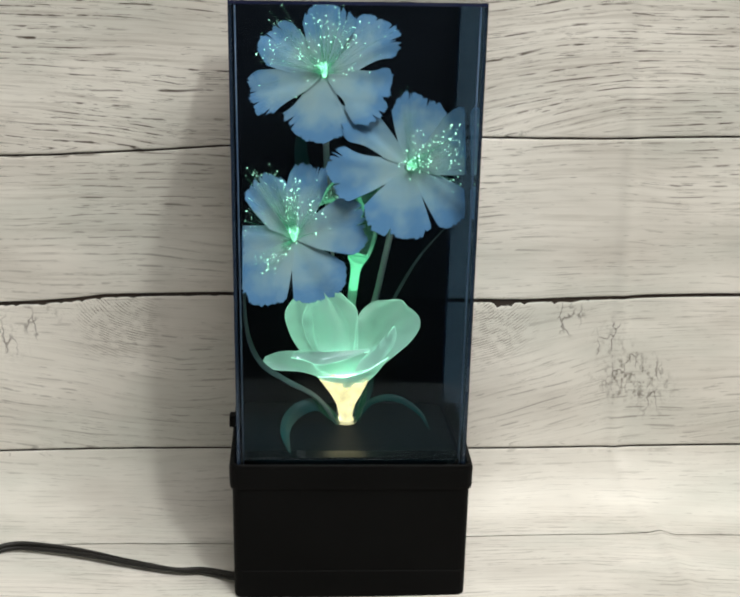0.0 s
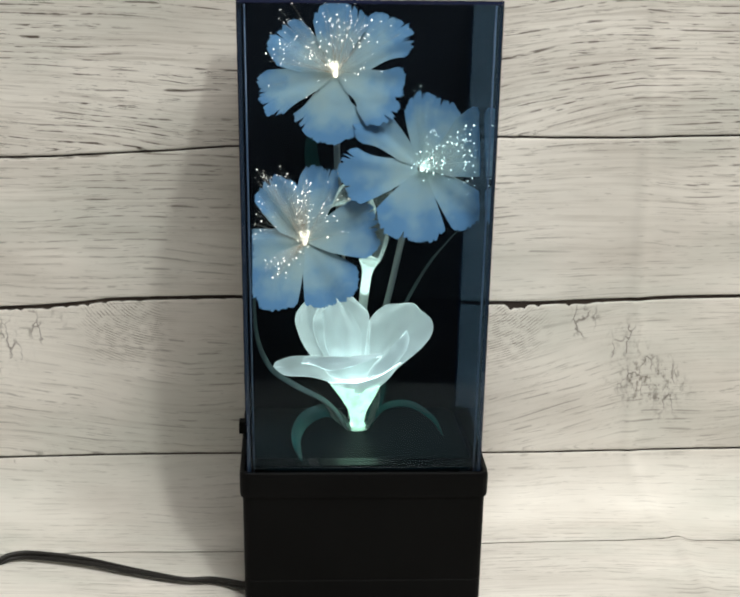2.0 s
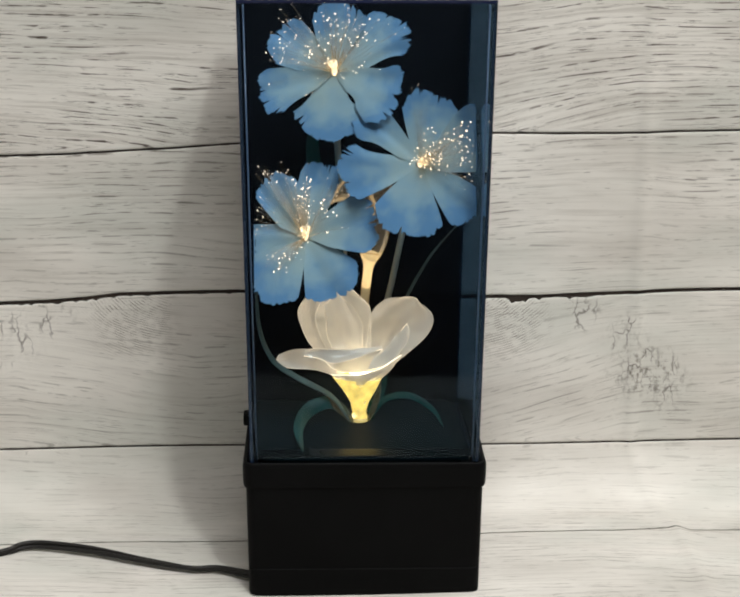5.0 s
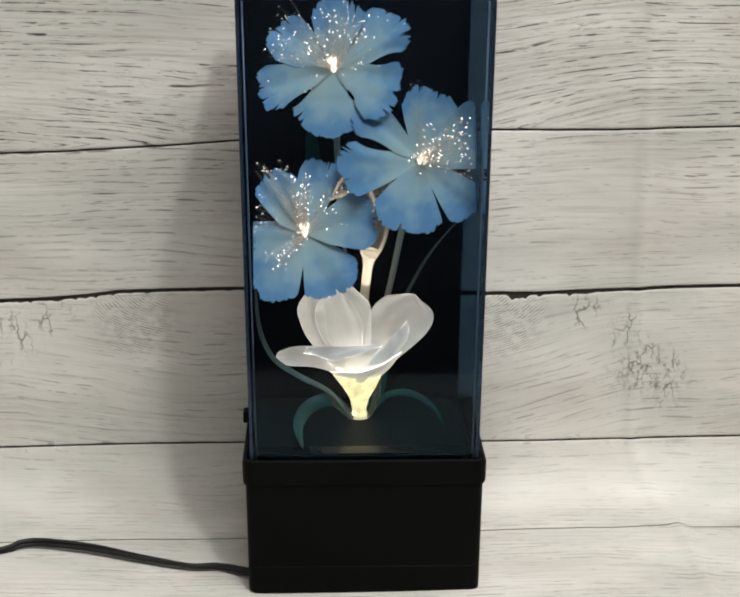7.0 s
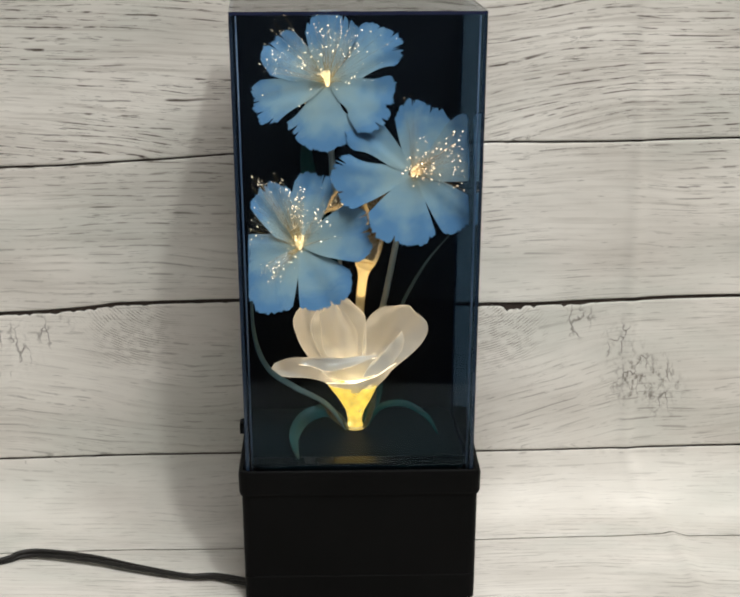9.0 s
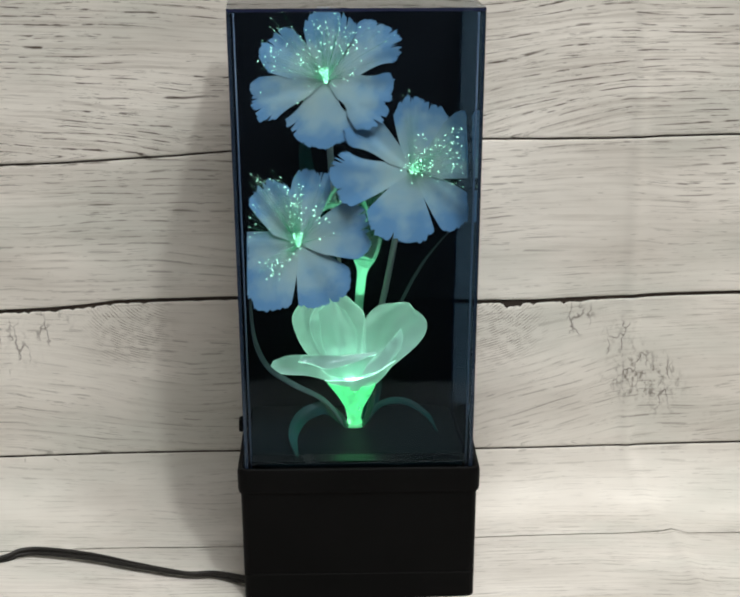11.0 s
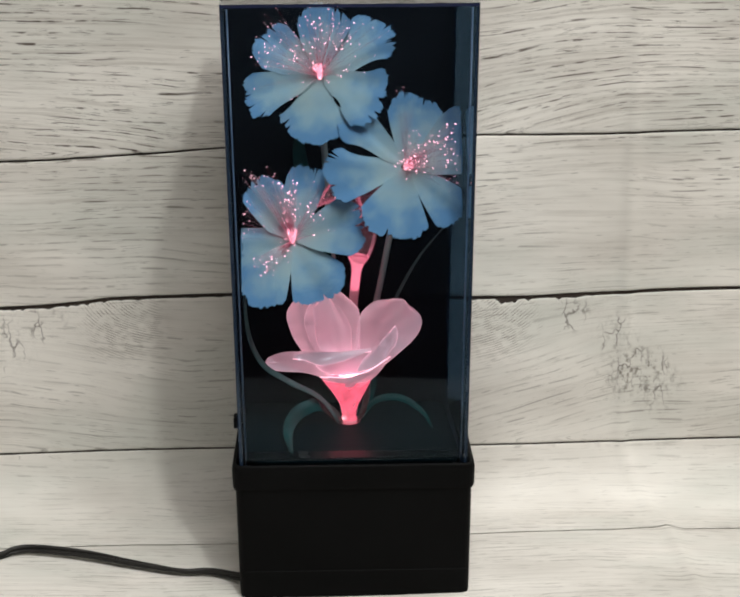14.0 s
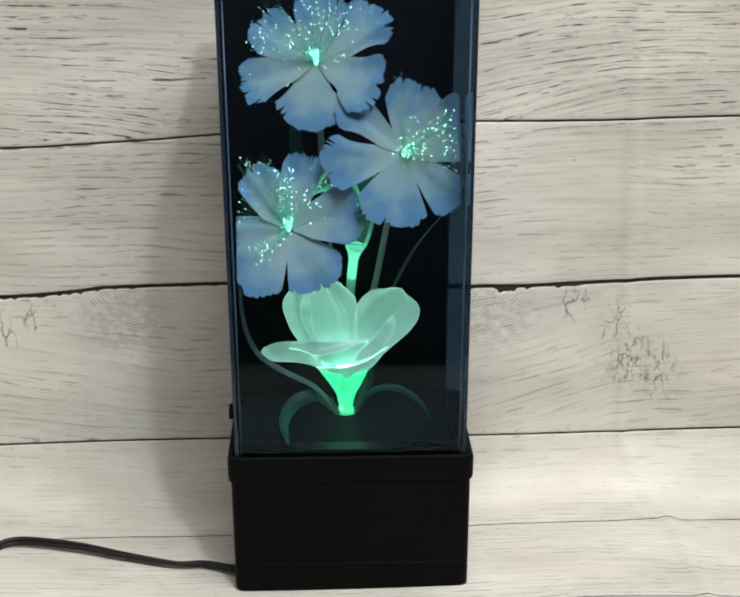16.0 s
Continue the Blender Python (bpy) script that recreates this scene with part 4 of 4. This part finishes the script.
FX, FY, FZ = BULB.x, BULB.y, DECK_Z + 0.0022


def funnel(name, profile, mat, parent, label, wobble, lean=0.0):
    """A thin turned funnel from (radius, height) pairs, a little uneven."""
    bm = bmesh.new()
    ns = 40
    rings = []
    for r, z in profile:
        ring = []
        for k in range(ns):
            a = 2 * math.pi * k / ns
            q = r * (1 + wobble * (0.09 * math.sin(3 * a + z * 160) + 0.045 * math.sin(7 * a - z * 220)))
            ring.append(bm.verts.new((FX + q * math.cos(a) * 1.05 + lean * max(0, 1 - z / 0.02), FY + q * math.sin(a), FZ + z)))
        rings.append(ring)
    for a, b in zip(rings, rings[1:]):
        for k in range(ns):
            bm.faces.new((a[k], a[(k + 1) % ns], b[(k + 1) % ns], b[k]))
    return part(name, bm, mat, parent, label)


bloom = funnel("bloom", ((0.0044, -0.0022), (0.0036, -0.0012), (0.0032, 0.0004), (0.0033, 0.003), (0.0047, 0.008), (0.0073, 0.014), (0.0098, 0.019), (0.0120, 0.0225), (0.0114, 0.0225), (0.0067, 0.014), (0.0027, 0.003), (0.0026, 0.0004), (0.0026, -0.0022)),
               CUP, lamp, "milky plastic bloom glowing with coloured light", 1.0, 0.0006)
bm = bmesh.new()
ring = [Vector((FX + 0.0006 + 0.0048 * math.cos(a), FY + 0.0048 * math.sin(a), DECK_Z + 0.0008)) for a in (2 * math.pi * k / 32 for k in range(33))]
tube(bm, ring, 0.0009, 8, False)
part("foot_ring", bm, milky_material("lit_foot_ring", (0.4, 0.4, 0.38), 0.1, 0.5, 0.3, colour_wheel, 0.5, -0.003, 0.04, (0.84, 1.0, 0.78)), bloom, "glowing ring at the foot of the bloom")
# unseen glowing core, added down in the cup to brighten the petals
CORE = milky_material("petal_fill_glow", (0.8, 0.8, 0.8), 0.0, 0.5, 0.3, colour_wheel, 4.2, 0.0, 0.16)
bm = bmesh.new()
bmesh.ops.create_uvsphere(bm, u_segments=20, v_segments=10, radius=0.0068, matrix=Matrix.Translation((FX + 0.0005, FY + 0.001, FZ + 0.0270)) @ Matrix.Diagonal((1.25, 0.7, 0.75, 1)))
part("fill_core", bm, CORE, bloom, "hidden glowing core added to brighten the petals")


def loft_petal(seed, rim, thick, *rows):
    """A thin petal lofted from its foot to its edge through rows of (left, middle, right) in millimetres from the foot of the bloom."""
    rnd = random.Random(seed)
    ph, nu, nv = rnd.uniform(0, 6), 26, 30
    cross = [spline([Vector(q) for q in r], nv + 1) for r in rows]
    lines = [spline([c[j] for c in cross], nu + 1) for j in range(nv + 1)]
    grid = []
    for i in range(nu + 1):
        u = i / nu
        row = []
        for j in range(nv + 1):
            v = -1 + 2 * j / nv
            q = lines[j][i].copy()
            ruffle = 0.75 * math.sin(v * 4.2 + ph) + 0.35 * math.sin(v * 9 + ph * 2 + u * 3) + 0.5 * noise.noise((v * 2.2 + seed, u * 2.5, ph))
            q += Vector((0.25, 1.0, 0.45)) * (ruffle * u * u * 0.8)
            row.append(Vector((FX, FY, FZ)) + Vector((q.x * 1.09, q.y, q.z * 1.085)) * 0.001)
        grid.append(row)
    return part("bloom_petal", sheet(grid, thick), [FRONT if rim is RIM and seed > 4 else BLOOM, rim], bloom, "milky translucent petal with glow put into it and its rim")


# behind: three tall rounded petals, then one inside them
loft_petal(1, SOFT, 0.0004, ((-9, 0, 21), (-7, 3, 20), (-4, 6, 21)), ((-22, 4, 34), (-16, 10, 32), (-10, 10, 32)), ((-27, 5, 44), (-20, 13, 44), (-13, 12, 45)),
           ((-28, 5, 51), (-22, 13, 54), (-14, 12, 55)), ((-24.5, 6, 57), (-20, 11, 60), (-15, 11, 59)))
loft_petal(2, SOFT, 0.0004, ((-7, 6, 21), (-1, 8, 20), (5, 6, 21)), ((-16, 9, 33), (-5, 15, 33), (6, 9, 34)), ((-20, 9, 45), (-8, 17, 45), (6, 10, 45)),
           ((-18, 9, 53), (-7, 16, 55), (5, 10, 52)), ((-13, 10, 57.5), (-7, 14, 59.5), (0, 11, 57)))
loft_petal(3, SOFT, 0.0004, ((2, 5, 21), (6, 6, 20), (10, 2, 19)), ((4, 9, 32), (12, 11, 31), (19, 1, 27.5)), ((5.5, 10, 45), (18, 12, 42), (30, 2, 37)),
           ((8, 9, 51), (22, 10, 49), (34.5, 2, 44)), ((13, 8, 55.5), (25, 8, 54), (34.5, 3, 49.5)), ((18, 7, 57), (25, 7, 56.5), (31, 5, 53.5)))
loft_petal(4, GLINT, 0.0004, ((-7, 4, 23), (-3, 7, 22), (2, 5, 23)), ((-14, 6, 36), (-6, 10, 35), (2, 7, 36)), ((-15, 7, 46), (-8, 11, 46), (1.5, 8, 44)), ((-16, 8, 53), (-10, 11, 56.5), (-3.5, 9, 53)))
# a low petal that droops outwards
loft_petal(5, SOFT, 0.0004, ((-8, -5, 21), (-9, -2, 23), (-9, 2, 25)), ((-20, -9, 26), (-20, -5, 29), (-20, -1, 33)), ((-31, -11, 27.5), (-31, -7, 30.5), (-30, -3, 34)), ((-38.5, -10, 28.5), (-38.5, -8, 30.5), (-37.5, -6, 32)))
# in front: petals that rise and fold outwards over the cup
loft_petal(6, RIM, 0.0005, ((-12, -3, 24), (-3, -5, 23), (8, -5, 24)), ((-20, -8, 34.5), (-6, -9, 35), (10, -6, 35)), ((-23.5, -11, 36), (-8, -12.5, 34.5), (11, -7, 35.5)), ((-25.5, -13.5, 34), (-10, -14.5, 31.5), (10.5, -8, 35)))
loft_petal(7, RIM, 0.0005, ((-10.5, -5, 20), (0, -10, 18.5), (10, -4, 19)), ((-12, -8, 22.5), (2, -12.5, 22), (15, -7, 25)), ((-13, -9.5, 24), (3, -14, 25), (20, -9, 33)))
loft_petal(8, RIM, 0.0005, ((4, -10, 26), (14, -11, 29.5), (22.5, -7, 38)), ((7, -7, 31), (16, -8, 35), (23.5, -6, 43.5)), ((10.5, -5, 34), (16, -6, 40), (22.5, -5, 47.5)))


def ribbon(name, pts, width, turn, mat, label, thick=0.0005):
    """A leaf along pts: pointed, keeled, turned so that its face looks along turn."""
    line = spline(pts, 30)
    rows = []
    face = Vector(turn).normalized()
    for i, p in enumerate(line):
        f = i / 29
        d = (line[min(i + 1, 29)] - line[max(i - 1, 0)]).normalized()
        side = d.cross(face).normalized()
        up = side.cross(d)
        w = width * max(0.04, math.sin(math.pi * (0.10 + 0.88 * f)) ** 0.8)
        rows.append([p + side * (w * v) + up * (0.18 * w * (1 - abs(v))) for v in (-1, -0.6, -0.2, 0.2, 0.6, 1)])
    return part(name, sheet(rows, thick), [mat, mat], lamp, label)


ribbon("leaf", [(-0.007, 0.0535, 0.0700), (-0.0165, 0.051, 0.0785), (-0.0275, 0.044, 0.0770), (-0.0325, 0.029, 0.0728), (-0.0300, 0.006, 0.0700)], 0.0036, (0.3, -1, 0.5), LEAF, "arching teal fabric leaf")
ribbon("leaf", [(0.004, 0.0535, 0.0690), (0.012, 0.052, 0.0800), (0.024, 0.047, 0.0835), (0.0355, 0.043, 0.0775), (0.0410, 0.040, 0.0690)], 0.0017, (-0.3, -1, 0.5), LEAF, "arching teal fabric leaf")
# faint emission in the sheath stands in for the cup's light on it
SHEATH = milky_material("thin_green_glowing_sheath", (0.005, 0.075, 0.050), 0.40, 0.6, 0.35, colour_wheel, 0.02, 0.0)
ribbon("sheath", [(-0.0050, 0.0500, 0.0682), (-0.0092, 0.0505, 0.0735), (-0.0140, 0.0510, 0.0780), (-0.0190, 0.0515, 0.0818)], 0.0026, (0.2, -1, 0.5), SHEATH, "thin green sheath round the foot of the bloom")
ribbon("sheath", [(0.0028, 0.0515, 0.0682), (0.0064, 0.0530, 0.0760), (0.0082, 0.0555, 0.0840), (0.0092, 0.0585, 0.0900)], 0.0017, (0, -1, 0.3), SHEATH, "thin green sheath round the foot of the bloom")
ribbon("leaf", [(-0.006, 0.050, 0.0685), (-0.016, 0.049, 0.083), (-0.033, 0.043, 0.095), (-0.0455, 0.040, 0.106), (-0.0520, 0.038, 0.126), (-0.0525, 0.038, 0.160)], 0.0016, (0.5, -0.8, 0.8), THIN, "long thin grey-green leaf")
ribbon("leaf", [(0.004, 0.070, 0.0675), (0.012, 0.080, 0.100), (0.024, 0.080, 0.127), (0.035, 0.070, 0.151), (0.048, 0.056, 0.172)], 0.0009, (0, -1, 0.3), THIN, "thin dark green leaf")
ribbon("leaf", [(-0.010, 0.064, 0.150), (-0.019, 0.068, 0.175), (-0.025, 0.070, 0.205), (-0.024, 0.070, 0.225)], 0.0040, (0.2, -1, 0.2), LEAF, "upright dark teal leaf")
ribbon("leaf", [(0.004, 0.056, 0.0675), (0.009, 0.058, 0.085), (0.012, 0.060, 0.098)], 0.0035, (0, -1, 0.3), LEAF, "short dark green leaf")

# ---- cord ----
cord = tagged(new("power_cord"), "black flat twin power cord lying on the planks", "cord")
CORD = [(-0.45, 0.010, -0.0022), (-0.33, 0.010, -0.0022), (-0.24, 0.022, -0.0015), (-0.189, 0.043, -0.0010), (-0.178, 0.0495, 0.0), (-0.166, 0.0500, 0.0005), (-0.140, 0.0440, 0.0),
        (-0.1137, 0.0345, -0.0012), (-0.0885, 0.0265, -0.0020), (-0.074, 0.0255, -0.0020), (-0.0585, 0.0170, -0.0010), (-0.052, 0.014, 0.0)]
for k in (-1, 1):
    bm = bmesh.new()
    line = spline(CORD, 110)
    tw = [Vector((0, math.sin(1.2 + 5.5 * i / 109), math.cos(1.2 + 5.5 * i / 109))) * (0.00115 * k) for i in range(110)]
    tube(bm, [p + q for p, q in zip(line, tw)], 0.00125, 10)
    part("wire", bm, RUBBER, cord)


def motions():
    rows = []
    for i in range(33):
        t = 0.5 * i
        rows.append((t, pose(AXIS.x, AXIS.y, WHEEL_Z, 0, 0, 360 * t / TURN)))
    walk(colour_wheel, rows)


motions()
